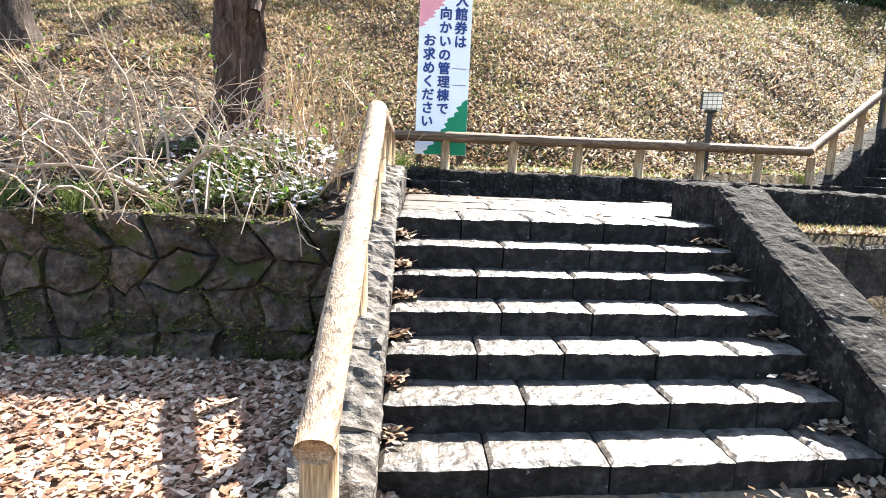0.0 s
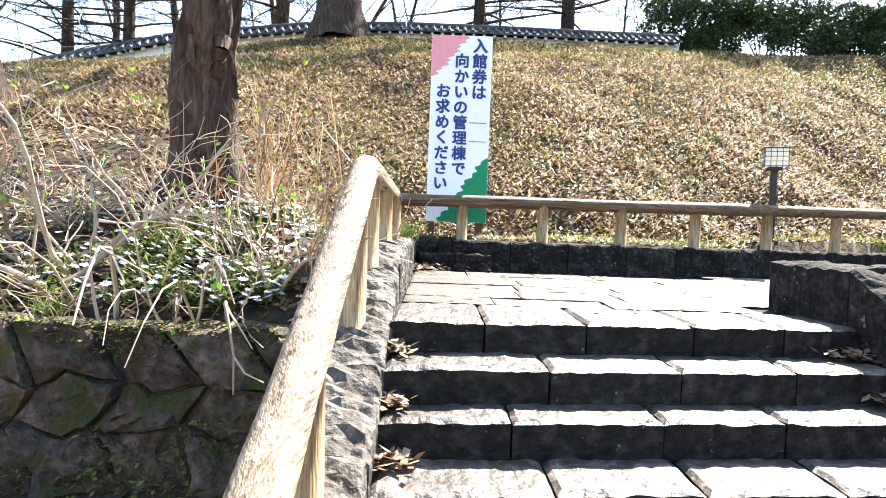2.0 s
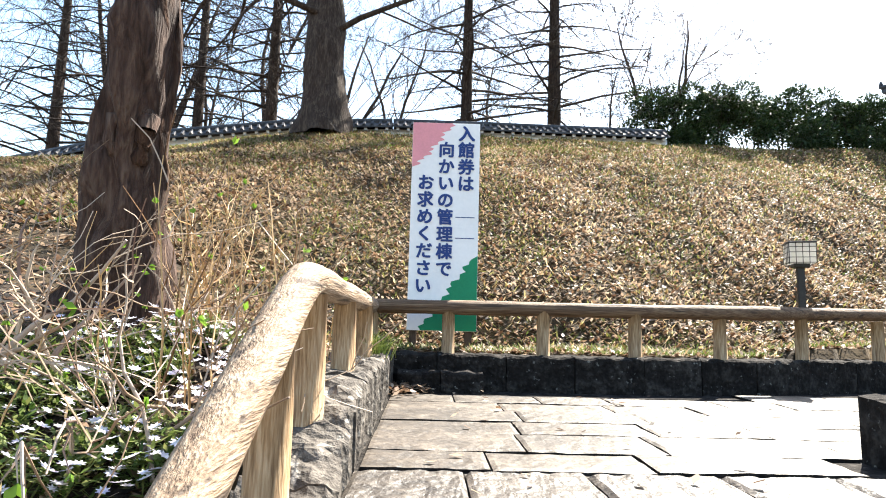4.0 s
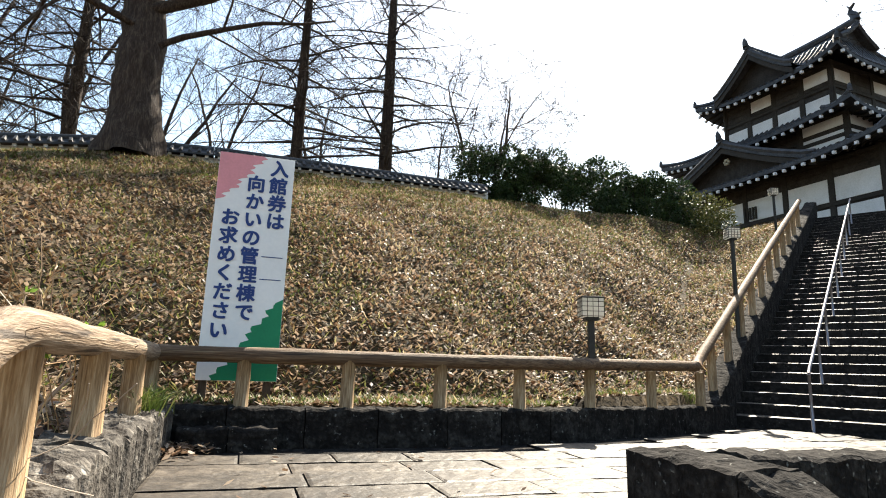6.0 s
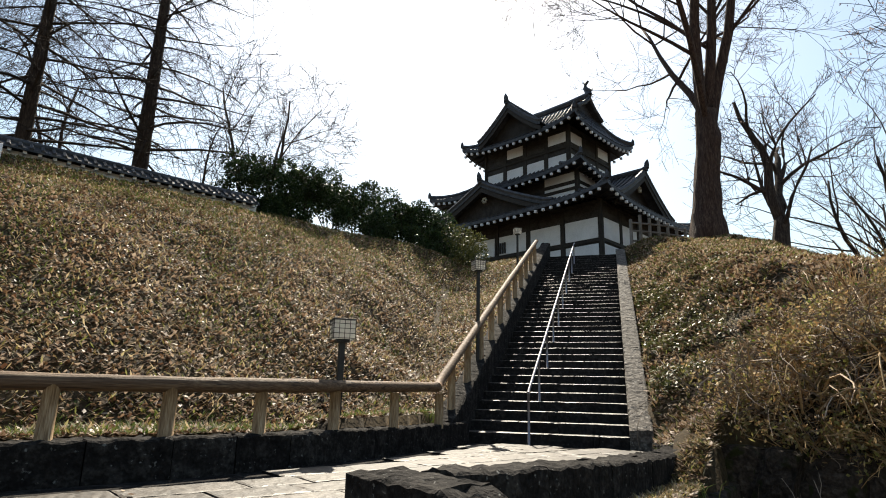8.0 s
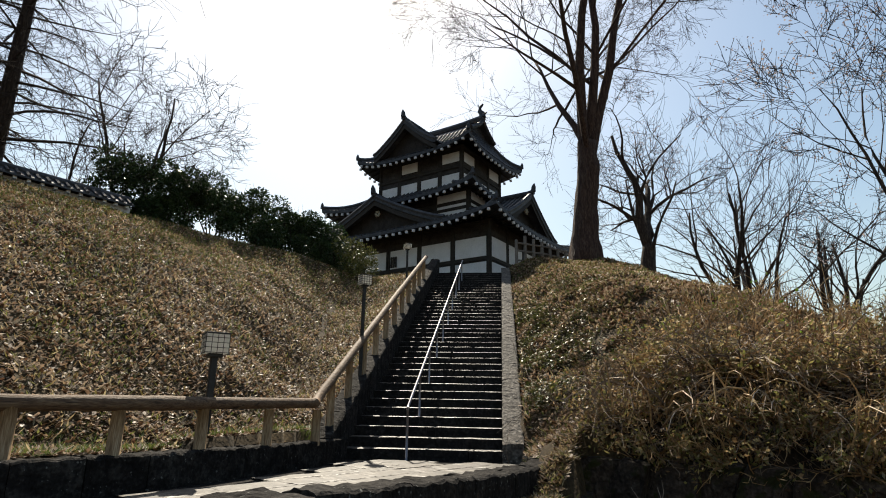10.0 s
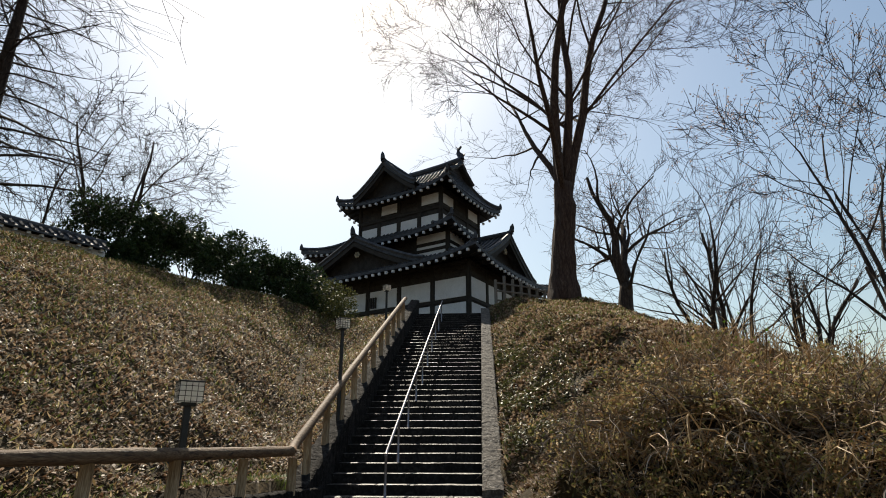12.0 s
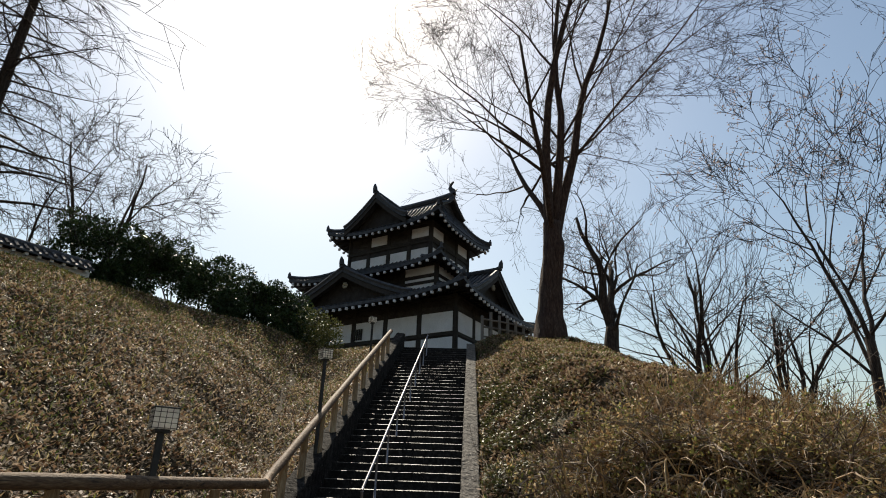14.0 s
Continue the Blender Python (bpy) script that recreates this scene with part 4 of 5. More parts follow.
# ---------------------------------------------------------------- trees
class Raw:
    """Collects tubes and leaves as plain lists; quick for many small pieces."""

    def __init__(self):
        self.v, self.f = [], []

    def tube(self, pts, radii, seg=4, close=True):
        base = len(self.v)
        n = len(pts)
        for i, p in enumerate(pts):
            d = (pts[min(i + 1, n - 1)] - pts[max(i - 1, 0)]).normalized()
            a = d.cross(Vector((0, 0, 1)) if abs(d.z) < 0.92 else Vector((1, 0, 0))).normalized()
            b = a.cross(d)
            for k in range(seg):
                th = 2 * math.pi * k / seg
                self.v.append(p + a * (radii[i] * math.cos(th)) + b * (radii[i] * math.sin(th)))
        for i in range(n - 1):
            for k in range(seg):
                k2 = (k + 1) % seg
                self.f.append((base + i * seg + k, base + i * seg + k2, base + (i + 1) * seg + k2, base + (i + 1) * seg + k))
        if close:
            self.f.append(tuple(base + (n - 1) * seg + k for k in range(seg)))

    def leaf(self, p, d, side, length, width):
        base = len(self.v)
        self.v += [p, p + d * (length * 0.5) + side * (width * 0.5), p + d * length, p + d * (length * 0.5) - side * (width * 0.5)]
        self.f.append((base, base + 1, base + 2, base + 3))

    def make(self, name, material, parent=None, label="", smooth=False, kind=""):
        me = bpy.data.meshes.new(name)
        me.from_pydata(self.v, [], self.f)
        me.materials.append(material)
        if smooth:
            me.polygons.foreach_set("use_smooth", [True] * len(me.polygons))
        ob = new(name, me)
        ob.parent = parent
        return tagged(ob, label, "", "", kind)


def rnd_unit(rng):
    while True:
        v = Vector((rng.uniform(-1, 1), rng.uniform(-1, 1), rng.uniform(-1, 1)))
        if 0.1 < v.length < 1:
            return v.normalized()


def grow(raws, rng, p, d, length, radius, level, levels, spread, up, tips, gnarl=0.18, kids=(4, 7), thin=0.009):
    """One limb with its side limbs; raws[level] takes the tubes."""
    n = 7 if level == 0 else 5 if level < levels else 3
    pts, rr, dirs = [p.copy()], [radius], [d.copy()]
    for i in range(n):
        d = (d + rnd_unit(rng) * gnarl + Vector((0, 0, up))).normalized()
        p = p + d * (length / n)
        pts.append(p.copy())
        rr.append(max(thin * 0.7, radius * (1 - 0.72 * (i + 1) / n)))
        dirs.append(d.copy())
    raws[min(level, len(raws) - 1)].tube(pts, rr, 10 if level == 0 else 6 if radius > 0.05 else 4 if radius > 0.015 else 3)
    if level >= levels:
        tips.append((pts[-1], dirs[-1]))
        tips.append((pts[-2], dirs[-2]))
        return
    k = rng.randint(*kids) * (2 if level == 0 and length > 9 else 1)
    for i in range(k):
        t = rng.uniform(0.28, 1.0) if level else rng.uniform(0.22, 1.0)
        x = t * n
        j = min(n - 1, int(x))
        q = pts[j] + (pts[j + 1] - pts[j]) * (x - j)
        side = rnd_unit(rng)
        side = (side - dirs[j] * side.dot(dirs[j])).normalized()
        a = spread * rng.uniform(0.7, 1.3)
        nd = (dirs[j] * math.cos(a) + side * math.sin(a)).normalized()
        grow(raws, rng, q, nd, length * rng.uniform(0.42, 0.68), max(thin, rr[j] * rng.uniform(0.4, 0.62) * (0.62 if length > 9 else 1.0)), level + 1, levels, spread, up, tips, gnarl, kids, thin)


def bare_tree(label, x, y, height, radius, seed, trunks=1, levels=4, spread=0.65, up=0.05, lean=(0, 0), gnarl=0.18, kids=(4, 6), fork=0.45, buds=None, name="bare_tree", z=None, bark="bark", group="", upright=True, lumps=0.0, boughs=()):
    """A leafless tree: a tapered trunk that forks, limbs, twigs and, where given, small buds or blossoms."""
    rng = random.Random(seed)
    g = (gz(x, y) if z is None else z) - 0.15
    tree = thing(name, label, "tree", (x, y, g), group=group)
    trunk, limbs, twigs = Raw(), Raw(), Raw()
    tips = []
    d0 = Vector((lean[0], lean[1], 1)).normalized()
    n = 16 if lumps else 6
    pts, rr = [], []
    p = Vector((0, 0, 0))
    d = d0.copy()
    for i in range(n + 1):
        pts.append(p.copy())
        rr.append(radius * (1.28 - 0.28 * min(1, i / n * 4)) * (1 - 0.25 * i / n))
        d = (d + rnd_unit(rng) * gnarl * 0.3).normalized()
        p = p + d * (height * fork / n)
    trunk.tube(pts, rr, 24 if lumps else 14)
    count = max(trunks, 1)
    a0 = rng.uniform(0, 6.28)
    for i in range(count + 2):
        th = a0 + i * 2.4
        main = i < count
        tilt = (rng.uniform(0.03, 0.10) if upright else rng.uniform(0.2, 0.55)) if main else rng.uniform(0.5, 0.9)
        nd = (d + Vector((math.cos(th), math.sin(th), 0)) * tilt).normalized()
        base = (pts[-1] + Vector((math.cos(th), math.sin(th), 0)) * (rr[-1] * 0.45 if count > 2 else 0) - Vector((0, 0, height * 0.03))) if main else pts[-1 - rng.randint(0, 2)]
        grow([trunk if main else limbs, limbs, limbs, twigs, twigs], rng, base, nd, height * (1 - fork) * (1.0 if main else 0.6), rr[-1] * ((0.9 if count < 3 else 0.58) if main else 0.4), 0 if main else 1, levels, spread, up, tips, gnarl, kids)
    for h, az, ln, r in boughs:
        nd = Vector((math.cos(az), math.sin(az), 0.28)).normalized()
        grow([limbs, limbs, limbs, twigs], rng, d0 * h, nd, ln, r, 1, levels, 0.7, 0.0, tips, 0.22, (4, 6))
    if lumps:
        for q in trunk.v:
            ang = math.atan2(q.y - d0.y * q.z, q.x - d0.x * q.z)
            k = 1 + lumps * noise.noise(Vector((math.cos(ang) * 1.6 + seed, math.sin(ang) * 1.6, q.z * 1.1))) + lumps * 0.8 * noise.noise(Vector((math.cos(ang) * 3.5, math.sin(ang) * 3.5, q.z * 3.5 + seed)))
            cx, cy = d0.x / d0.z * q.z, d0.y / d0.z * q.z
            if q.z < height * fork:
                k = 1 + (k - 1) * sstep((height * fork - q.z) / 0.7)
                q.x, q.y = cx + (q.x - cx) * k, cy + (q.y - cy) * k
    trunk.make("trunk", M[bark], tree, smooth=True)
    limbs.make("limb_crown", M[bark], tree, smooth=True)
    if twigs.v:
        tagged(twigs.make("twig_crown", M["twig"], tree), kind="stuff")
    if buds:
        fl = Raw()
        for q, dd in tips:
            for _ in range(buds[1]):
                c = q + rnd_unit(rng) * buds[2]
                s = buds[3] * rng.uniform(0.6, 1.3)
                e1 = rnd_unit(rng)
                e2 = e1.cross(rnd_unit(rng)).normalized()
                fl.leaf(c, e1, e2, s, s * 0.8)
        fl.make(buds[0], M[buds[0]], tree)
    return tree


def conifer(label, x, y, height, radius, seed, z=None, lean=(0, 0), first=0.12):
    """A leafless conifer: a straight mast with tiers of fine drooping boughs."""
    rng = random.Random(seed)
    g = (gz(x, y) if z is None else z) - 0.2
    tree = thing("bare_conifer", label, "tree", (x, y, g), group="leafless conifers")
    trunk, boughs, twigs = Raw(), Raw(), Raw()
    axis = [Vector((lean[0] * t * height, lean[1] * t * height, t * height)) for t in [i / 10 for i in range(11)]]
    trunk.tube(axis, [radius * (1.25 if i == 0 else 1) * (1 - 0.9 * i / 10) + 0.01 for i in range(11)], 12)
    k = int(height * 6)
    for i in range(k):
        t = first + (1 - first) * i / k
        p = Vector((lean[0] * t * height, lean[1] * t * height, t * height))
        th = i * 2.39996 + rng.uniform(-0.4, 0.4)
        ln = height * 0.26 * (1 - t) ** 0.75 * rng.uniform(0.6, 1.15) + 0.25
        d = Vector((math.cos(th), math.sin(th), rng.uniform(-0.15, 0.35))).normalized()
        pts = [p]
        q = p
        for j in range(5):
            d = (d + Vector((0, 0, -0.06)) + rnd_unit(rng) * 0.12).normalized()
            q = q + d * (ln / 5)
            pts.append(q)
        r0 = 0.011 + 0.011 * ln
        boughs.tube(pts, [r0 * (1 - 0.8 * j / 5) for j in range(6)], 4)
        for j in range(1, 6):
            for _ in range(4):
                s = rnd_unit(rng)
                s.z = s.z * 0.5 - 0.1
                dd = (d * 0.6 + s).normalized()
                l2 = ln * rng.uniform(0.14, 0.34)
                a = pts[j - 1] + (pts[j] - pts[j - 1]) * rng.random()
                b = a + dd * l2 * 0.5
                c = b + (dd + rnd_unit(rng) * 0.4).normalized() * l2 * 0.5
                twigs.tube([a, b, c], [0.010, 0.008, 0.005], 3, False)
                e = b + (dd + rnd_unit(rng) * 0.8).normalized() * l2 * 0.4
                twigs.tube([b, e], [0.007, 0.005], 3, False)
    trunk.make("trunk", M["bark"], tree, smooth=True)
    tagged(boughs.make("bough_crown", M["twig"], tree), kind="stuff")
    tagged(twigs.make("twig_crown", M["twig"], tree), kind="stuff")
    return tree


def leafmat(name, stops, rough=0.6, trans=0.0):
    """Leaf colour that changes from piece to piece."""
    m = bpy.data.materials.new(name)
    m.use_nodes = True
    nt = m.node_tree
    b = nt.nodes["Principled BSDF"]
    geo = nt.nodes.new("ShaderNodeNewGeometry")
    ramp = nt.nodes.new("ShaderNodeValToRGB")
    while len(ramp.color_ramp.elements) < len(stops):
        ramp.color_ramp.elements.new(0.5)
    for i, c in enumerate(stops):
        ramp.color_ramp.elements[i].position = i / (len(stops) - 1)
        ramp.color_ramp.elements[i].color = (*c, 1)
    nt.links.new(geo.outputs["Random Per Island"], ramp.inputs["Fac"])
    nt.links.new(ramp.outputs["Color"], b.inputs["Base Color"])
    b.inputs["Roughness"].default_value = rough
    b.inputs["Specular IOR Level"].default_value = 0.22
    if trans:
        tr = nt.nodes.new("ShaderNodeBsdfTranslucent")
        nt.links.new(ramp.outputs["Color"], tr.inputs["Color"])
        mx = nt.nodes.new("ShaderNodeMixShader")
        mx.inputs[0].default_value = trans
        nt.links.new(b.outputs[0], mx.inputs[1])
        nt.links.new(tr.outputs[0], mx.inputs[2])
        nt.links.new(mx.outputs[0], nt.nodes["Material Output"].inputs["Surface"])
    return m


M["litter"] = leafmat("fallen_leaves", [(0.035, 0.018, 0.010), (0.14, 0.08, 0.045), (0.31, 0.21, 0.135), (0.52, 0.41, 0.3), (0.12, 0.056, 0.03)], 0.5, 0.3)
M["path_leaves"] = leafmat("path_leaves", [(0.13, 0.06, 0.034), (0.28, 0.155, 0.095), (0.45, 0.3, 0.205), (0.58, 0.44, 0.33), (0.22, 0.09, 0.05)], 0.5, 0.2)
M["straw"] = leafmat("dry_grass", [(0.06, 0.038, 0.018), (0.2, 0.145, 0.072), (0.42, 0.335, 0.2), (0.12, 0.135, 0.03), (0.13, 0.08, 0.04)], 0.55, 0.5)
M["green_blades"] = leafmat("green_blades", [(0.05, 0.085, 0.015), (0.10, 0.14, 0.03), (0.17, 0.18, 0.06)], 0.55, 0.3)
M["evergreen"] = leafmat("evergreen_leaves", [(0.012, 0.028, 0.010), (0.03, 0.055, 0.018), (0.06, 0.085, 0.03)], 0.35, 0.15)
M["moss"] = leafmat("wall_moss", [(0.03, 0.035, 0.008), (0.06, 0.066, 0.014), (0.14, 0.14, 0.03), (0.1, 0.06, 0.035)], 0.9)
M["blossom"] = leafmat("blossom", [(0.45, 0.34, 0.31), (0.6, 0.5, 0.47), (0.3, 0.19, 0.16)], 0.7, 0.4)
M["bud"] = leafmat("brown_buds", [(0.07, 0.045, 0.033), (0.17, 0.115, 0.085)], 0.8, 0.3)
M["petal"] = leafmat("white_petals", [(0.7, 0.68, 0.78), (0.85, 0.84, 0.88), (0.6, 0.55, 0.75)], 0.7, 0.3)
M["fresh"] = leafmat("fresh_leaves", [(0.10, 0.2, 0.02), (0.2, 0.32, 0.04)], 0.5, 0.4)
M["brown_cane"] = leafmat("brown_canes", [(0.07, 0.036, 0.017), (0.33, 0.185, 0.075), (0.55, 0.37, 0.18), (0.14, 0.07, 0.032)], 0.5)
M["dull_cane"] = leafmat("dull_canes", [(0.07, 0.045, 0.03), (0.15, 0.105, 0.072), (0.22, 0.175, 0.13)], 0.7)
M["olive_leaf"] = leafmat("olive_leaves", [(0.03, 0.042, 0.012), (0.075, 0.085, 0.025), (0.14, 0.13, 0.05)], 0.45, 0.25)
M["thicket_leaf"] = leafmat("thicket_leaves", [(0.06, 0.036, 0.018), (0.25, 0.15, 0.065), (0.45, 0.31, 0.16), (0.14, 0.15, 0.04), (0.27, 0.235, 0.08), (0.6, 0.47, 0.3)], 0.45, 0.55)
M["cane"] = leafmat("pale_canes", [(0.12, 0.075, 0.045), (0.26, 0.19, 0.13), (0.4, 0.33, 0.26), (0.15, 0.08, 0.05)], 0.6)


def plant_trees():
    bare_tree("old tree with massive furrowed trunk on the bank", -2.5, 18.7, 15, 0.62, 11, trunks=2, levels=4, spread=0.95, up=0.02, gnarl=0.22, kids=(4, 6), fork=0.3, name="old_tree", upright=False, lumps=0.22, boughs=((4.0, 0.1, 7.5, 0.16), (2.9, -0.35, 5.0, 0.09), (4.3, 2.9, 7.0, 0.17), (3.4, 3.5, 4.5, 0.1), (4.4, -0.9, 5.5, 0.12)))
    conifer("tall leafless conifer behind the castle wall", 1.6, 23.5, 17, 0.22, 5, z=6.8)
    conifer("tall leafless conifer with reddish trunk behind the castle wall", 4.8, 23.8, 17, 0.27, 6, z=6.8)
    conifer("tall leafless conifer behind the castle wall", -5.4, 24.0, 17, 0.24, 7, z=6.6)
    conifer("tall leafless conifer in the far row", -8.6, 25.5, 16, 0.22, 8, z=6.4)
    conifer("tall leafless conifer in the far row", -11.4, 25.0, 16, 0.24, 9, z=5.6)
    conifer("tall leafless conifer in the far row", -14.6, 26.5, 17, 0.26, 10, z=5.2)
    bare_tree("small bare tree with spreading limbs behind the hedge", 8.6, 23.6, 6.0, 0.2, 21, trunks=3, levels=4, spread=0.8, up=0.02, fork=0.2, z=6.8, kids=(4, 5), upright=False)
    bare_tree("slender bare tree behind the castle wall", 7.0, 24.6, 5.0, 0.09, 22, trunks=2, levels=3, spread=0.7, fork=0.2, z=6.8, kids=(4, 6), upright=False)
    # south-east mound
    bare_tree("tall bare tree with several upright trunks, specked with buds", 20.5, 12.5, 18, 0.5, 31, trunks=3, levels=5, spread=0.74, up=0.035, gnarl=0.15, fork=0.27, bark="bark_red", kids=(4, 5), buds=("bud", 1, 0.08, 0.05), name="tall_tree", lumps=0.15)
    bare_tree("gnarled old cherry tree with a bent limb", 22.6, 11.0, 6.6, 0.32, 32, trunks=2, levels=4, spread=0.85, up=0.05, gnarl=0.3, fork=0.22, kids=(4, 5), buds=("blossom", 1, 0.06, 0.05), name="cherry_tree", group="cherry trees", upright=False)
    for i, (x, y, h, r, zz) in enumerate(((25.5, 8.6, 6.6, 0.24, 4.2), (24.6, 5.4, 5.2, 0.22, 3.2), (30, 8.5, 7.5, 0.24, 3.4))):
        bare_tree("bare cherry tree with a spreading fan of limbs", x, y, h, r * 1.25, 41 + i, trunks=4, levels=3, spread=0.62, up=0.05, gnarl=0.2, fork=0.14, kids=(4, 5), name="cherry_tree", z=zz, group="cherry trees", upright=False)
    bare_tree("young cherry tree with the first pale blossom", 15.4, 3.0, 7.2, 0.12, 51, trunks=3, levels=4, spread=0.7, up=0.04, gnarl=0.2, fork=0.36, kids=(3, 5), buds=("blossom", 2, 0.07, 0.05), name="cherry_tree", z=2.6, lean=(-0.04, 0.03), group="cherry trees", upright=False)
    # flower bed
    gnarled = bare_tree("thick gnarled tree trunk with a hollow knot in the flower bed", -1.54, 7.0, 9, 0.215, 61, trunks=2, levels=3, spread=0.7, up=0.02, gnarl=0.25, fork=0.33, kids=(2, 4), name="gnarled_tree", bark="bark_red", lean=(0.13, 0.0), lumps=0.6)
    knot = bmesh.new()
    ring = [(0.14 + 0.10 * math.cos(a) + 0.012 * math.sin(3 * a), -0.225 - 0.03 * math.cos(2 * a), 1.22 + 0.17 * math.sin(a)) for a in [i * math.pi / 8 for i in range(17)]]
    tube(knot, ring, [0.05 + 0.012 * math.sin(i * 2.1) for i in range(17)], 8, wobble=0.15)
    part("knot_rim", knot, M["bark_red"], gnarled, "swollen pale rim of the knot", True)
    # convex plug; its dark colour stands for the shade inside the knot
    hollow = bmesh.new()
    bmesh.ops.create_icosphere(hollow, subdivisions=2, radius=1.0, matrix=pose(0.14, -0.175, 1.22) @ Matrix.Diagonal((0.085, 0.05, 0.15, 1)))
    part("knot_hollow", hollow, M["soil"], gnarled, "dark plug painted as the shaded hollow of the knot", True)
    bare_tree("dark old trunk at the edge of the bed", -5.45, 9.9, 9, 0.3, 62, trunks=2, levels=3, spread=0.7, gnarl=0.25, fork=0.3, kids=(3, 4), name="gnarled_tree", lumps=0.4)
    for i, (x, y) in enumerate(((-12, 30), (-16, 33), (-9, 36), (-20, 29), (-6, 40), (-14, 40), (-25, 34), (-3, 45), (4, 44))):
        bare_tree("bare tree in the row beyond the castle wall", x, y, 13 + (i * 37 % 5), 0.25, 70 + i, trunks=2, levels=4, spread=0.65, fork=0.3, kids=(3, 5), z=6.0, group="far bare trees")


plant_trees()


def bush(label, x, y, z, rx, ry, rz, seed, leaves, size=0.09, material="evergreen", name="evergreen_bush", group="hedge"):
    rng = random.Random(seed)
    ob = thing(name, label, "bush", (x, y, z), group=group)
    stems, fol = Raw(), Raw()
    for i in range(9):
        a = Vector((rng.uniform(-0.3, 0.3) * rx, rng.uniform(-0.3, 0.3) * ry, -0.3))
        b = Vector((rng.uniform(-0.7, 0.7) * rx, rng.uniform(-0.7, 0.7) * ry, rng.uniform(0.6, 1.6) * rz))
        stems.tube([a, (a + b) / 2 + rnd_unit(rng) * 0.1, b], [0.03, 0.02, 0.008], 5)
    clumps = [(Vector((rng.uniform(-0.8, 0.8) * rx, rng.uniform(-0.8, 0.8) * ry, rng.uniform(0.15, 1.75) * rz)), rng.uniform(0.28, 0.55)) for _ in range(15)]
    for _ in range(leaves):
        c, r = clumps[rng.randrange(len(clumps))]
        d = rnd_unit(rng)
        p = c + d * (r * rx * rng.uniform(0.5, 1.05) ** 0.7)
        if p.z < 0:
            continue
        e = (d + rnd_unit(rng) * 0.8).normalized()
        s = e.cross(rnd_unit(rng)).normalized()
        fol.leaf(p, e, s, size * rng.uniform(0.7, 1.4), size * 0.55)
    for _ in range(8):
        c, r = clumps[rng.randrange(len(clumps))]
        q = Vector((c.x, c.y, 1.7 * rz))
        stems.tube([q, q + Vector((rng.uniform(-.1, .1), rng.uniform(-.1, .1), rng.uniform(0.2, 0.45)))], [0.008, 0.003], 3)
    stems.make("stems", M["twig"], ob)
    fol.make("foliage", M[material], ob)
    return ob


for i in range(9):
    t = i / 8
    hx, hy = 7.7 + 8.4 * t, 21.8 - 0.4 * t
    bush("dark glossy evergreen bush in the hedge on the crest", hx, hy, gz(hx, hy) - 0.2, 1.0, 0.9, 1.32 - 0.3 * t, 100 + i, 8000, 0.10)
bush("sunlit evergreen bush beside the turret", 15.9, 19.9, 6.5, 0.95, 0.8, 0.75, 120, 2600, material="olive_leaf", group="")
# far pines beyond the mound
for i, (x, y, s) in enumerate(((42, 3, 2.6), (46, -1, 3.2), (40, 7, 2.2))):
    bush("far dark pine beyond the mound", x, y, 1.5, s, s, s * 1.1, 130 + i, 1500, 0.3, name="far_pine", group="far pines")


pole = bmesh.new()
tube(pole, [(20.4, 2.55, gz(20.4, 2.55) - 0.4), (20.4, 2.9, 4.6), (20.4, 3.25, 6.75)], [0.06, 0.055, 0.05], 8)
tagged(part("wooden_pole", pole, M["post"]), "thin dark leaning wooden pole among the cherry trees", "pole")


# ---------------------------------------------------------------- shrubs, canes, flowers
def cane_clump(label, x, y, z, seed, count, length, name="bare_shrub", droop=0.10, tilt=0.7, leaves=0, radius=0.006, bias=(0, 0), group="bare shrubs", material="cane"):
    rng = random.Random(seed)
    ob = thing(name, label, "shrub", (x, y, z), group=group)
    raw, lf = Raw(), Raw()
    for _ in range(count):
        p = Vector((rng.gauss(0, 0.16), rng.gauss(0, 0.16), -0.05))
        th = rng.uniform(0, 6.283)
        tl = rng.uniform(0.1, tilt)
        d = Vector((math.cos(th) * tl + bias[0], math.sin(th) * tl + bias[1], 1)).normalized()
        ln = length * rng.uniform(0.5, 1.2)
        pts = [p]
        for j in range(6):
            d = (d + Vector((0, 0, -droop * (j * 0.5))) + rnd_unit(rng) * 0.17).normalized()
            p = p + d * (ln / 6)
            pts.append(p)
        r = radius * rng.uniform(0.6, 1.5)
        raw.tube(pts, [r * (1 - 0.7 * j / 6) for j in range(7)], 4)
        for _ in range(3):
            j = rng.randint(2, 5)
            dd = (d + rnd_unit(rng) * 0.9).normalized()
            q = pts[j] + dd * (ln * rng.uniform(0.1, 0.28))
            m = (pts[j] + q) / 2 + rnd_unit(rng) * 0.02
            raw.tube([pts[j], m, q], [r * 0.5, r * 0.4, r * 0.2], 3)
            if leaves and rng.random() < leaves:
                for _ in range(3):
                    e = (dd + rnd_unit(rng) * 0.6).normalized()
                    lf.leaf(q, e, e.cross(rnd_unit(rng)).normalized(), rng.uniform(0.025, 0.055), 0.028)
    tagged(raw.make("cane_tangle", M[material], ob), kind="stuff")
    if lf.v:
        lf.make("young_leaves", M["fresh"], ob)
    return ob


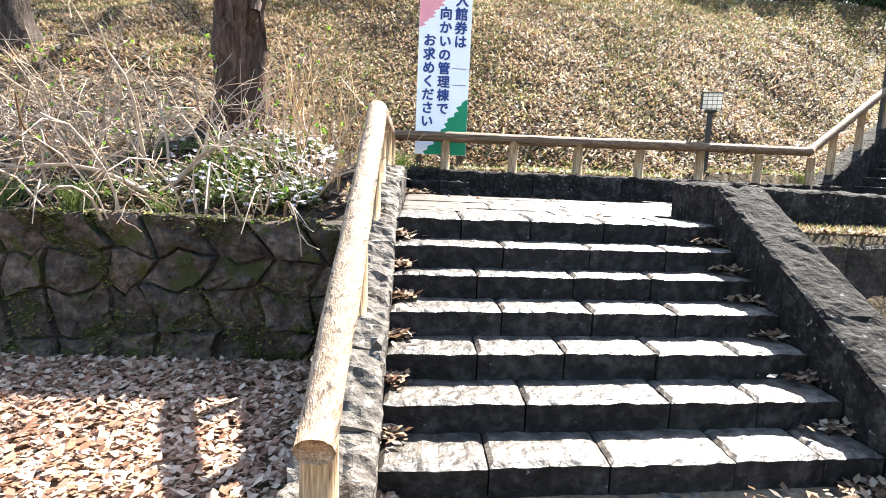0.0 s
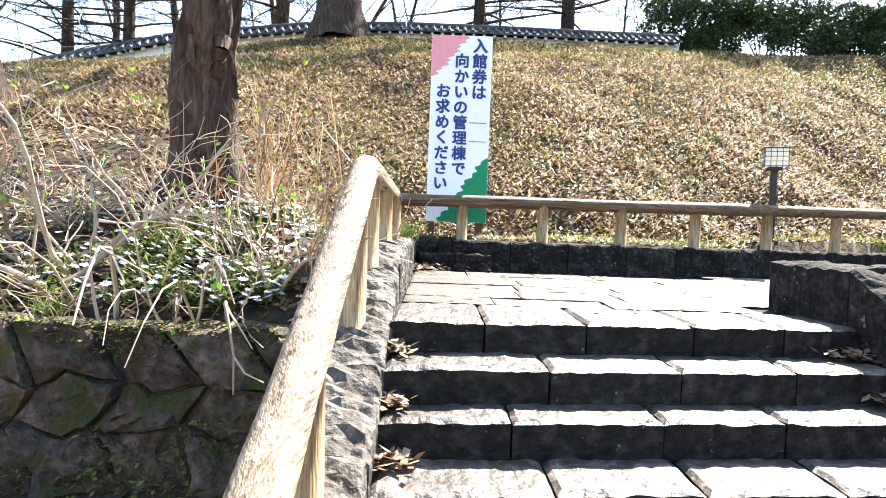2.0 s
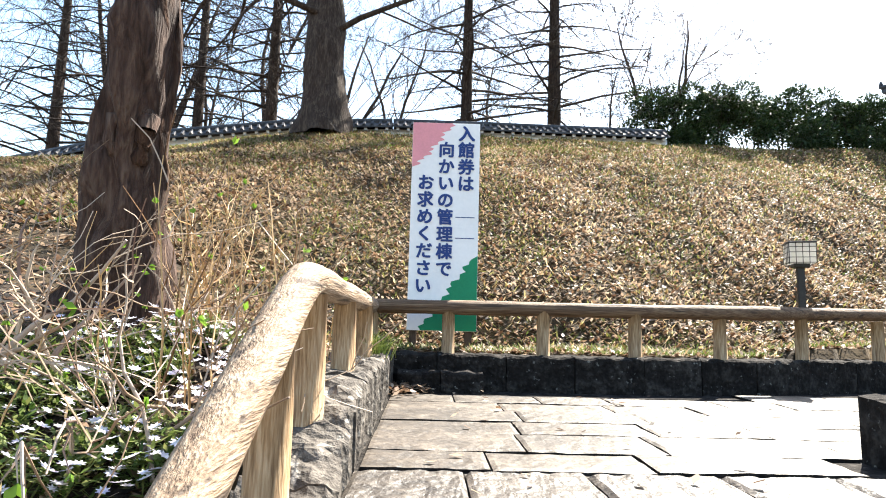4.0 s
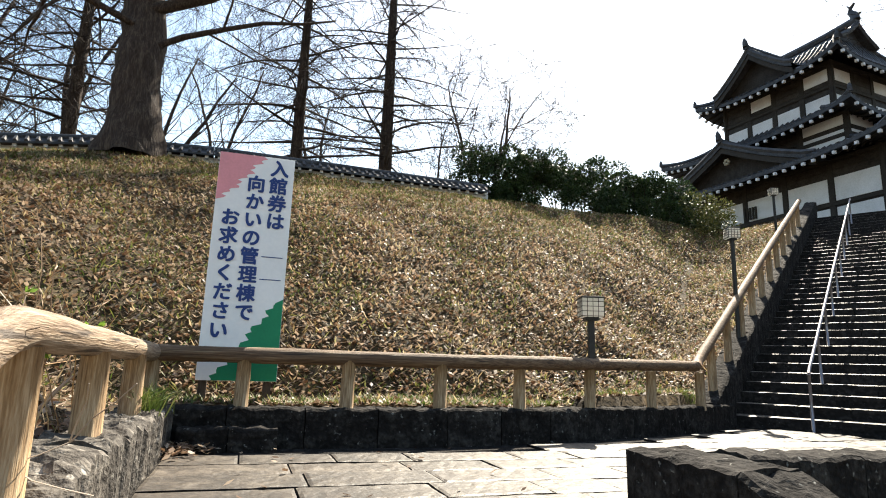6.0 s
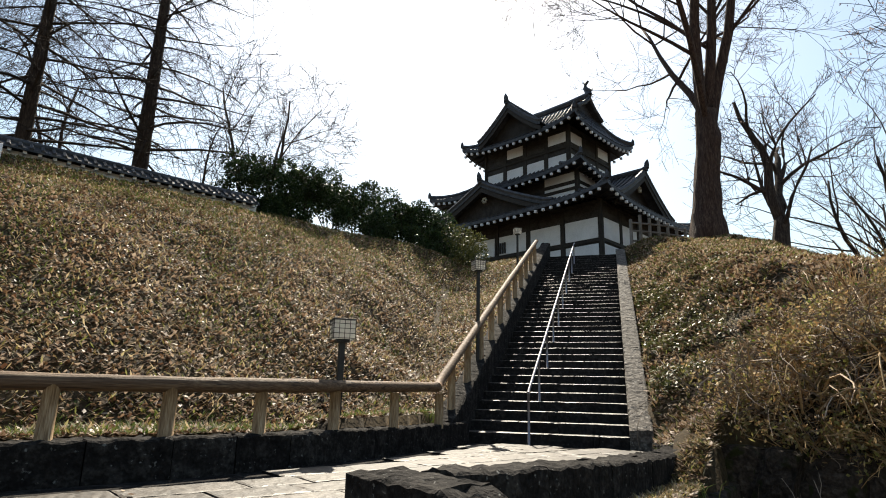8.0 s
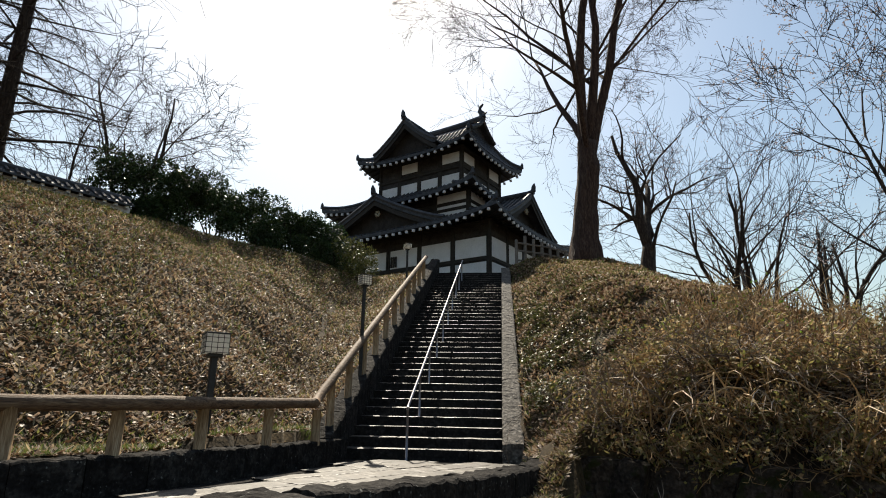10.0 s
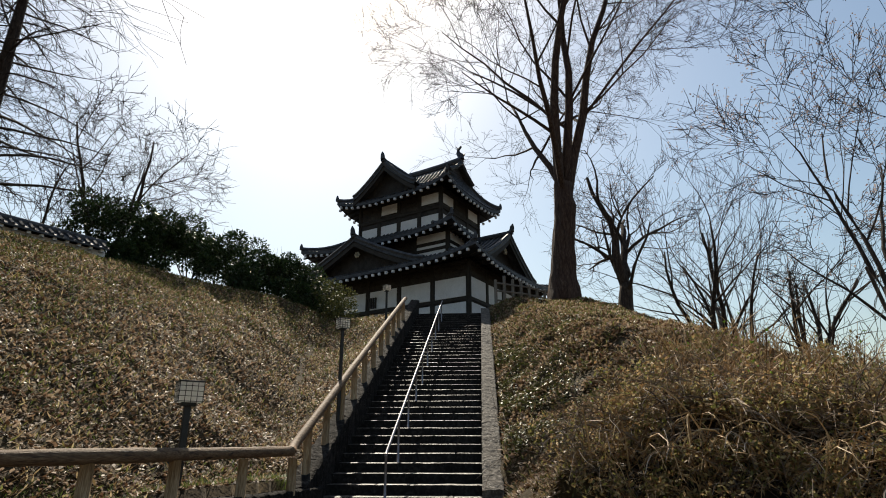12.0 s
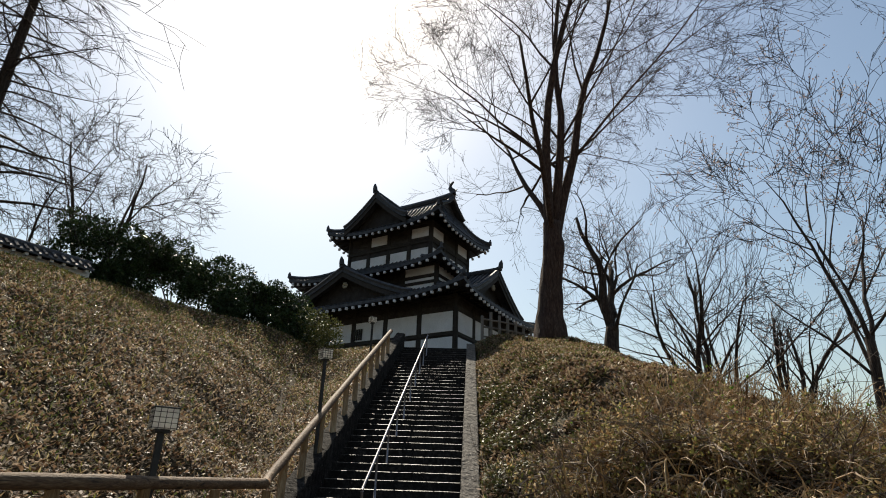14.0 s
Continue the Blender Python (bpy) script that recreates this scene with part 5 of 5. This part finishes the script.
def branchy_shrub(label, x, y, z, seed, stems, length, radius=0.011, tilt=1.4, levels=2, gnarl=0.32, up=-0.03, bias=(0, 0), leaves=0.25, material="cane"):
    """A bare bush of crooked branching stems that arch outwards."""
    rng = random.Random(seed)
    ob = thing("bare_shrub", label, "shrub", (x, y, z), group="bare shrubs")
    raw, lf, tips = Raw(), Raw(), []
    for _ in range(stems):
        th, tl = rng.uniform(0, 6.283), rng.uniform(0.3, tilt)
        d = Vector((math.cos(th) * tl + bias[0], math.sin(th) * tl + bias[1], 1)).normalized()
        grow([raw], rng, Vector((rng.gauss(0, 0.12), rng.gauss(0, 0.12), -0.05)), d, length * rng.uniform(0.6, 1.15), radius * rng.uniform(0.7, 1.3), 0, levels, 0.75, up, tips, gnarl, (2, 5), 0.0035)
    tagged(raw.make("cane_tangle", M[material], ob), kind="stuff")
    for q, dd in tips:
        if rng.random() < leaves:
            for _ in range(3):
                e = (dd + rnd_unit(rng) * 0.6).normalized()
                lf.leaf(q, e, e.cross(rnd_unit(rng)).normalized(), rng.uniform(0.02, 0.045), 0.022)
    if lf.v:
        lf.make("young_leaves", M["fresh"], ob)
    return ob


rng = random.Random(5)
for i, (x, y, h) in enumerate(((-1.75, 5.75, 1.7), (-2.3, 5.85, 1.9), (-1.55, 6.1, 1.4), (-2.9, 5.65, 1.6))):
    branchy_shrub("thick pale bare shrub branches with opening leaf buds", x, y, gz(x, y), 190 + i, 5, h * 0.8, tilt=1.1, radius=0.015, up=0.0, bias=(0.0, -0.05))
for i in range(5):
    x, y = -0.6 - 2.8 * rng.random(), rng.uniform(5.45, 5.9)
    branchy_shrub("tangled bare pale canes at the bed's edge", x, y, gz(x, y), 170 + i, 6, rng.uniform(0.5, 0.9), tilt=2.0, radius=0.009, bias=(0, -0.3), leaves=0.1)
for i, x in enumerate((3.4, 4.2, 5.0, 5.9, 6.6)):
    cane_clump("bare twigs below the terrace wall", x, 5.25, 0.3, 160 + i, 10, 0.8, droop=0.1, tilt=0.9)
for i in range(13):
    x = -0.55 - 3.4 * rng.random() ** 0.8
    y = rng.uniform(5.5, 7.8)
    branchy_shrub("tangled bare pale canes in the flower bed", x, y, gz(x, y), 200 + i, rng.randint(3, 6), rng.uniform(0.5, 0.85), tilt=1.8, radius=0.011, leaves=0.12)
for i, x in enumerate((-0.9, -1.7, -2.3, -3.0, -1.25)):
    cane_clump("arching bare shrub hanging over the bed wall", x, 5.34, gz(x, 5.36), 240 + i, 5, 0.95, droop=0.30, tilt=0.6, bias=(0.1, -0.6), leaves=0.1, radius=0.009)
for i, (x, y) in enumerate(((-0.62, 5.9), (-0.8, 6.6), (-0.95, 7.2), (-0.5, 7.3))):
    cane_clump("upright reddish bare stems", x, y, gz(x, y), 250 + i, 14, 1.0, droop=0.02, tilt=0.28, radius=0.005, leaves=0.05, material="brown_cane")
for i in range(110):
    x = 8.0 + 4.4 * rng.random() ** 1.1
    y = 1.2 + 5.2 * rng.random()
    if noise.noise(Vector((x * 0.8, y * 0.8, 2.0))) < -0.08:
        continue
    cane_clump("dense brown bare shrub on the mound", x, y, gz(x, y), 300 + i, 16, rng.uniform(0.45, 0.85), tilt=0.9, droop=0.10, leaves=0.10, radius=0.009, material="brown_cane")
for i in range(7):
    t = rng.random()
    x, y = 9.6 + 6 * t + rng.uniform(-.5, .5), 3.2 + 3.6 * t + rng.uniform(-.6, .6)
    cane_clump("wiry brown bare shrub on the ridge of the mound", x, y, gz(x, y), 340 + i, 14, 0.75, tilt=0.5, droop=0.04, radius=0.007, material="brown_cane")
for i in range(16):
    y = 1.4 + 4.8 * i / 15
    x = 7.25 + 0.3 * rng.random()
    cane_clump("arching bare shrub hanging over the mound wall", x, y, gz(x + 0.2, y) + 0.05, 360 + i, 7, 1.0, droop=0.28, tilt=0.9, bias=(-0.55, 0.0), radius=0.010, material="brown_cane" if i % 3 else "cane")
for i in range(13):
    y = 1.6 + 4.8 * i / 12
    x = 7.7 + 0.5 * rng.random()
    branchy_shrub("sprawling pale bare branches over the mound wall", x, y, gz(x, y), 380 + i, 5, 1.1, radius=0.011, tilt=1.6, bias=(-0.8, 0.0), up=-0.05, leaves=0.0, material="dull_cane")


def thicket(label, x, y, z, seed, r, leaves, stems=34):
    """A dense low bush: fine crossing stems and clumps of small withered leaves, hanging outwards on the west side."""
    rr = random.Random(seed)
    ob = thing("thicket_bush", label, "shrub", (x, y, z), group="thicket")
    raw, fol = Raw(), Raw()
    ends = []
    for _ in range(stems):
        d = Vector((rr.uniform(-1.1, 0.6), rr.uniform(-0.9, 0.9), rr.uniform(0.25, 1.2))).normalized()
        p = Vector((rr.gauss(0, 0.2), rr.gauss(0, 0.2), -0.08)) * r
        pts = [p]
        ln = r * rr.uniform(0.8, 1.7)
        for j in range(6):
            d = (d + rnd_unit(rr) * 0.28 + Vector((-0.03, 0, -0.11 * j * 0.5))).normalized()
            p = p + d * (ln / 6)
            pts.append(p)
            if j > 0:
                ends.append(p)
                if rr.random() < 0.7:
                    e = (d + rnd_unit(rr)).normalized()
                    raw.tube([p, p + e * 0.1 * r * 2, p + (e + rnd_unit(rr) * 0.5) * 0.2 * r], [0.003, 0.0025, 0.0015], 3, False)
        raw.tube(pts, [0.007 * (1 - 0.11 * j) for j in range(7)], 4)
    hubs = [ends[rr.randrange(len(ends))] for _ in range(26)]
    for _ in range(leaves):
        c = hubs[rr.randrange(len(hubs))] + rnd_unit(rr) * (r * 0.26 * rr.random() ** 0.5)
        e = rnd_unit(rr)
        fol.leaf(c, e, e.cross(rnd_unit(rr)).normalized(), rr.uniform(0.035, 0.075), rr.uniform(0.018, 0.034))
    tagged(raw.make("stem_tangle", M["brown_cane"] if seed % 3 else M["dull_cane"], ob), kind="stuff")
    tagged(fol.make("withered_foliage", M["thicket_leaf"], ob), kind="stuff")
    return ob


for i in range(46):
    k = i % 23
    y = 0.9 + 5.3 * k / 22 + rng.uniform(-0.1, 0.1)
    x = (7.35 if i < 23 else 8.15) + rng.uniform(-0.12, 0.25) + (6.2 - y) * 0.055
    thicket("dense brown and olive thicket hanging over the mound wall" if i < 23 else "dense brown and olive thicket on the mound", x, y, gz(x, y) if i > 22 else max(gz(x, y), 1.25), 500 + i, rng.uniform(0.42, 0.62), 700)
for i in range(16):
    x, y = rng.uniform(8.8, 11.5), rng.uniform(2.8, 6.8)
    if uv(x, y)[1] > -0.9:
        continue
    thicket("low brown thicket on the slope of the mound", x, y, gz(x, y) - 0.05, 560 + i, rng.uniform(0.35, 0.5), 500, 22)


def build_flowers():
    rr = random.Random(9)
    patch = thing("windflowers", "low windflowers with white star blooms and cut green leaves", "flowers", (0, 0, 0), kind="stuff")
    pet, lf = Raw(), Raw()
    for _ in range(400):
        x, y = -0.5 - abs(rr.gauss(0, 0.7)), rr.uniform(5.36, 6.8)
        z = gz(x, y) + rr.uniform(0.06, 0.15)
        c = Vector((x, y, z))
        up = (Vector((0.1, 0.1, 1)) + rnd_unit(rr) * 0.5).normalized()
        a = up.cross(Vector((1, 0, 0))).normalized()
        b = up.cross(a)
        s = rr.uniform(0.022, 0.034)
        for k in range(8):
            th = k * math.pi / 4
            d = (a * math.cos(th) + b * math.sin(th) + up * 0.12).normalized()
            pet.leaf(c, d, d.cross(up).normalized(), s, s * 0.42)
    for _ in range(9000):
        x, y = -0.5 - abs(rr.gauss(0, 0.75)), rr.uniform(5.36, 6.8)
        if noise.noise(Vector((x * 2.6, y * 2.6, 4.0))) < -0.12:
            continue
        p = Vector((x, y, gz(x, y) + rr.uniform(0.0, 0.11)))
        d = (Vector((rr.uniform(-1, 1), rr.uniform(-1, 1), rr.uniform(0.0, 0.6)))).normalized()
        lf.leaf(p, d, d.cross(Vector((0, 0, 1))).normalized(), rr.uniform(0.035, 0.085), rr.uniform(0.012, 0.024))
    pet.make("petals", M["petal"], patch)
    lf.make("leaves", M["green_blades"], patch, "fresh green cut leaves")


build_flowers()


def grass_tuft(label, x, y, z, seed, count, length):
    rr = random.Random(seed)
    ob = thing("grass_tuft", label, "grass", (x, y, z), group="grass tufts")
    raw = Raw()
    for _ in range(count):
        p = Vector((rr.gauss(0, 0.05), rr.gauss(0, 0.05), -0.02))
        d = Vector((rr.uniform(-0.6, 0.6), rr.uniform(-0.6, 0.6), 1)).normalized()
        s = d.cross(rnd_unit(rr)).normalized()
        ln = length * rr.uniform(0.6, 1.2)
        q = p + d * ln * 0.6
        e = q + (d + Vector((d.x, d.y, -0.7)) * 0.8).normalized() * ln * 0.4
        b = len(raw.v)
        raw.v += [p - s * 0.003, p + s * 0.003, q + s * 0.0025, q - s * 0.0025, e]
        raw.f += [(b, b + 1, b + 2, b + 3), (b + 3, b + 2, b + 4)]
    tagged(raw.make("blade_tuft", M["green_blades"], ob), kind="stuff")


for i, (x, y, z, n, l) in enumerate(((-0.05, 7.95, 1.35, 160, 0.26), (-0.02, 8.3, 1.35, 140, 0.24), (-2.1, 5.32, 0.99, 160, 0.3), (-2.6, 5.34, 0.99, 140, 0.32), (-1.55, 5.31, 0.99, 90, 0.2), (5.7, 6.05, 0.95, 60, 0.2), (6.0, 9.95, 1.38, 120, 0.22), (5.6, 9.9, 1.38, 90, 0.18))):
    grass_tuft("bright green grass tuft at the stone edge", x, y, z, 400 + i, n, l)


# ---------------------------------------------------------------- litter and turf
def scatter(name, label, material, n, pick, seed, size, thin, stand, category, zoff=0.012):
    """n small leaves or blades on the ground; pick: gives x, y (or None)."""
    rr = random.Random(seed)
    raw = Raw()
    made = 0
    while made < n:
        q = pick(rr)
        if q is None:
            continue
        x, y, z = q
        th = rr.uniform(0, 6.283)
        d = Vector((math.cos(th), math.sin(th), rr.uniform(*stand))).normalized()
        s = Vector((-math.sin(th), math.cos(th), rr.uniform(-0.5, 0.5))).normalized()
        ln = rr.uniform(*size)
        raw.leaf(Vector((x, y, z + zoff)), d, s, ln, ln * rr.uniform(*thin))
        made += 1
    ob = raw.make(name, material, None, label, kind="stuff")
    ob["category"] = category
    return ob


def on_bank(rr):
    x, y = rr.uniform(-12, 17), 8.8 + 11.4 * rr.random()
    u, v = uv(x, y)
    if y < kerb_y(x) + 0.3 or v < UP_W + 0.3 or (x > 6 and u < -0.4):
        return None
    if rr.random() > min(1.0, 5.0 / max(1.0, (y - 6))) + 0.25:
        return None
    return x, y, gz(x, y)


def at_kerb(rr):
    x = rr.uniform(-0.2, 6.3)
    y = kerb_y(x) + 0.27 + abs(rr.gauss(0, 0.45))
    return x, y, gz(x, y)


def on_mound(rr):
    x, y = rr.uniform(6.9, 22), rr.uniform(1.5, 15.5)
    u, v = uv(x, y)
    if v > -0.35 or (x - 9.5) * 0.637 - (y - 3.2) * 0.77 > 3.5 or (u < 0.2 and x < 7.4):
        return None
    if rr.random() > 8.0 / max(8.0, math.hypot(x, y - 3.2) ** 1.3):
        return None
    if noise.noise(Vector((x * 1.7, y * 1.7, 8.0))) < rr.uniform(-0.5, 0.05) - 0.3 * (x > 13):
        return None
    if y < 5.6 and rr.random() > (x - 7.4) / 1.5 + 1.2 * noise.noise(Vector((x * 1.1, y * 1.1, 6.0))):
        return None
    return x, y, gz(x, y)


def on_path(rr):
    x, y = rr.uniform(-4.6, -0.28), 5.1 - 3.3 * rr.random() ** 1.2
    return x, y, 0.0 + rr.random() * 0.02


def on_bed(rr):
    x, y = rr.uniform(-5.0, -0.28), rr.uniform(5.28, 9.5)
    return x, y, gz(x, y)


def in_corners(rr):
    k = rr.randrange(8)
    if k < 4:
        i = rr.randrange(7)
        (lx, ly), (rx, ry) = NOSE_L[i], NOSE_R[i]
        if rr.random() < 0.55:
            return lx + abs(rr.gauss(0, 0.05)), ly - abs(rr.gauss(0, 0.05)) - 0.02, LAND - RISE * (i + 1) + rr.random() * 0.03
        return rx - abs(rr.gauss(0, 0.09)), ry - abs(rr.gauss(0, 0.05)) - 0.02, LAND - RISE * (i + 1) + rr.random() * 0.03
    if k < 6:
        return 0.09 + abs(rr.gauss(0, 0.14)), 8.6 - abs(rr.gauss(0, 0.25)), LAND + rr.random() * 0.03
    if k == 6:
        return 2.5 - abs(rr.gauss(0, 0.3)), 3.6 - abs(rr.gauss(0, 0.2)), rr.random() * 0.03
    return rr.uniform(0.3, 2.4), rr.uniform(3.2, 8.5), None


def corner_pick(rr):
    x, y, z = in_corners(rr)
    if z is None:
        if y > 5.4:
            return (x, y, LAND) if rr.random() < 0.25 else None
        return None
    return x, y, z


def on_terrace(rr):
    x, y = rr.uniform(2.95, 7.3), rr.uniform(5.5, 7.4)
    if y > PARAPET_Y(x) - 0.2 or y < terrace_edge(x):
        return None
    return x, y, ground_z(x, y)


scatter("bank_litter", "matted brown fallen leaves on the castle bank", M["litter"], 130000, on_bank, 1, (0.048, 0.1), (0.35, 0.7), (-0.2, 0.9), "leaf litter", 0.018)
scatter("bank_grass", "short dry grass on the castle bank", M["straw"], 60000, on_bank, 2, (0.06, 0.15), (0.10, 0.2), (0.15, 1.2), "grass")
def green_patch(rr):
    q = on_bank(rr)
    return q if q and noise.noise(Vector((q[0] * 0.55, q[1] * 0.55, 11.0))) > 0.02 + 0.05 * (q[1] < 13) else None


scatter("bank_green", "patches of short yellow-green grass on the bank", M["green_blades"], 26000, green_patch, 18, (0.05, 0.12), (0.1, 0.2), (0.2, 1.2), "grass")


def on_crest(rr):
    x = rr.uniform(-14, 16)
    y = 20.0 - abs(rr.gauss(0, 2.8))
    if uv(x, y)[1] < UP_W + 0.4 or y < kerb_y(x) + 1:
        return None
    return x, y, gz(x, y)


scatter("crest_grass", "yellow-green grass on the crest of the bank", M["green_blades"], 24000, on_crest, 14, (0.06, 0.14), (0.1, 0.2), (0.2, 1.2), "grass")
scatter("kerb_litter", "pale fallen leaves along the kerb", M["litter"], 5000, at_kerb, 3, (0.05, 0.10), (0.4, 0.7), (-0.1, 0.5), "leaf litter")
scatter("kerb_grass", "green and dry grass along the kerb", M["green_blades"], 5000, at_kerb, 4, (0.05, 0.12), (0.08, 0.16), (0.3, 1.3), "grass")
scatter("mound_litter", "brown leaf litter on the mound", M["litter"], 75000, on_mound, 5, (0.06, 0.12), (0.4, 0.7), (-0.2, 0.9), "leaf litter", 0.03)
scatter("mound_grass", "dry and green grass on the mound", M["straw"], 22000, on_mound, 6, (0.07, 0.18), (0.10, 0.19), (0.2, 1.4), "grass")
scatter("mound_green", "patches of green grass on the mound", M["green_blades"], 13000, on_mound, 7, (0.06, 0.15), (0.08, 0.18), (0.2, 1.3), "grass")
def beside_stairs(rr):
    u, v = rr.uniform(0.0, 7.0), -0.4 - abs(rr.gauss(0, 1.0))
    x, y, z = st(u, v)
    if noise.noise(Vector((x * 1.5, y * 1.5, 5.0))) < -0.05 or x < 7.3:
        return None
    return x, y, gz(x, y) + 0.16 * rr.random()


scatter("ground_ivy", "low glossy olive-green plants beside the long flight", M["olive_leaf"], 5500, beside_stairs, 17, (0.05, 0.1), (0.4, 0.6), (-0.3, 0.8), "plants", 0.02)


def on_ridge(rr):
    q = on_mound(rr)
    return q if q and uv(q[0], q[1])[0] > 5.5 and q[2] > 3.2 else None


scatter("ridge_green", "green grass round the foot of the tall tree", M["green_blades"], 14000, on_ridge, 15, (0.06, 0.15), (0.1, 0.2), (0.2, 1.2), "grass")


def on_bed_wall(rr):
    x, z = rr.uniform(-4.5, -0.4), 1.0 - 0.97 * rr.random() ** 1.6
    if noise.noise(Vector((x * 2.2, 0.0, z * 2.2))) < 0.02 - 0.25 * (z > 0.85):
        return None
    return x, 5.105, z


scatter("wall_moss", "brown-green moss and leaf debris on the bed wall", M["moss"], 9000, on_bed_wall, 16, (0.015, 0.045), (0.3, 0.6), (-0.6, 0.6), "moss")
scatter("path_litter", "deep carpet of fallen leaves on the lower path", M["path_leaves"], 30000, on_path, 8, (0.035, 0.075), (0.45, 0.75), (-0.25, 0.5), "leaf litter")
scatter("bed_litter", "brown leaves among the canes of the bed", M["litter"], 6000, on_bed, 9, (0.05, 0.10), (0.4, 0.7), (-0.1, 0.6), "leaf litter")
scatter("bed_grass", "dry grass among the canes of the bed", M["straw"], 1200, on_bed, 10, (0.06, 0.16), (0.05, 0.1), (0.2, 1.5), "grass")
scatter("corner_leaves", "dead leaves gathered in the corners of the steps", M["litter"], 1500, corner_pick, 11, (0.04, 0.08), (0.4, 0.7), (-0.2, 0.6), "leaf litter", 0.014)
scatter("terrace_litter", "leaves and dry grass on the side terrace", M["litter"], 3500, on_terrace, 12, (0.04, 0.09), (0.3, 0.6), (-0.1, 0.6), "leaf litter")
scatter("terrace_grass", "short grass on the side terrace", M["straw"], 4000, on_terrace, 13, (0.04, 0.10), (0.1, 0.2), (0.2, 1.2), "grass")
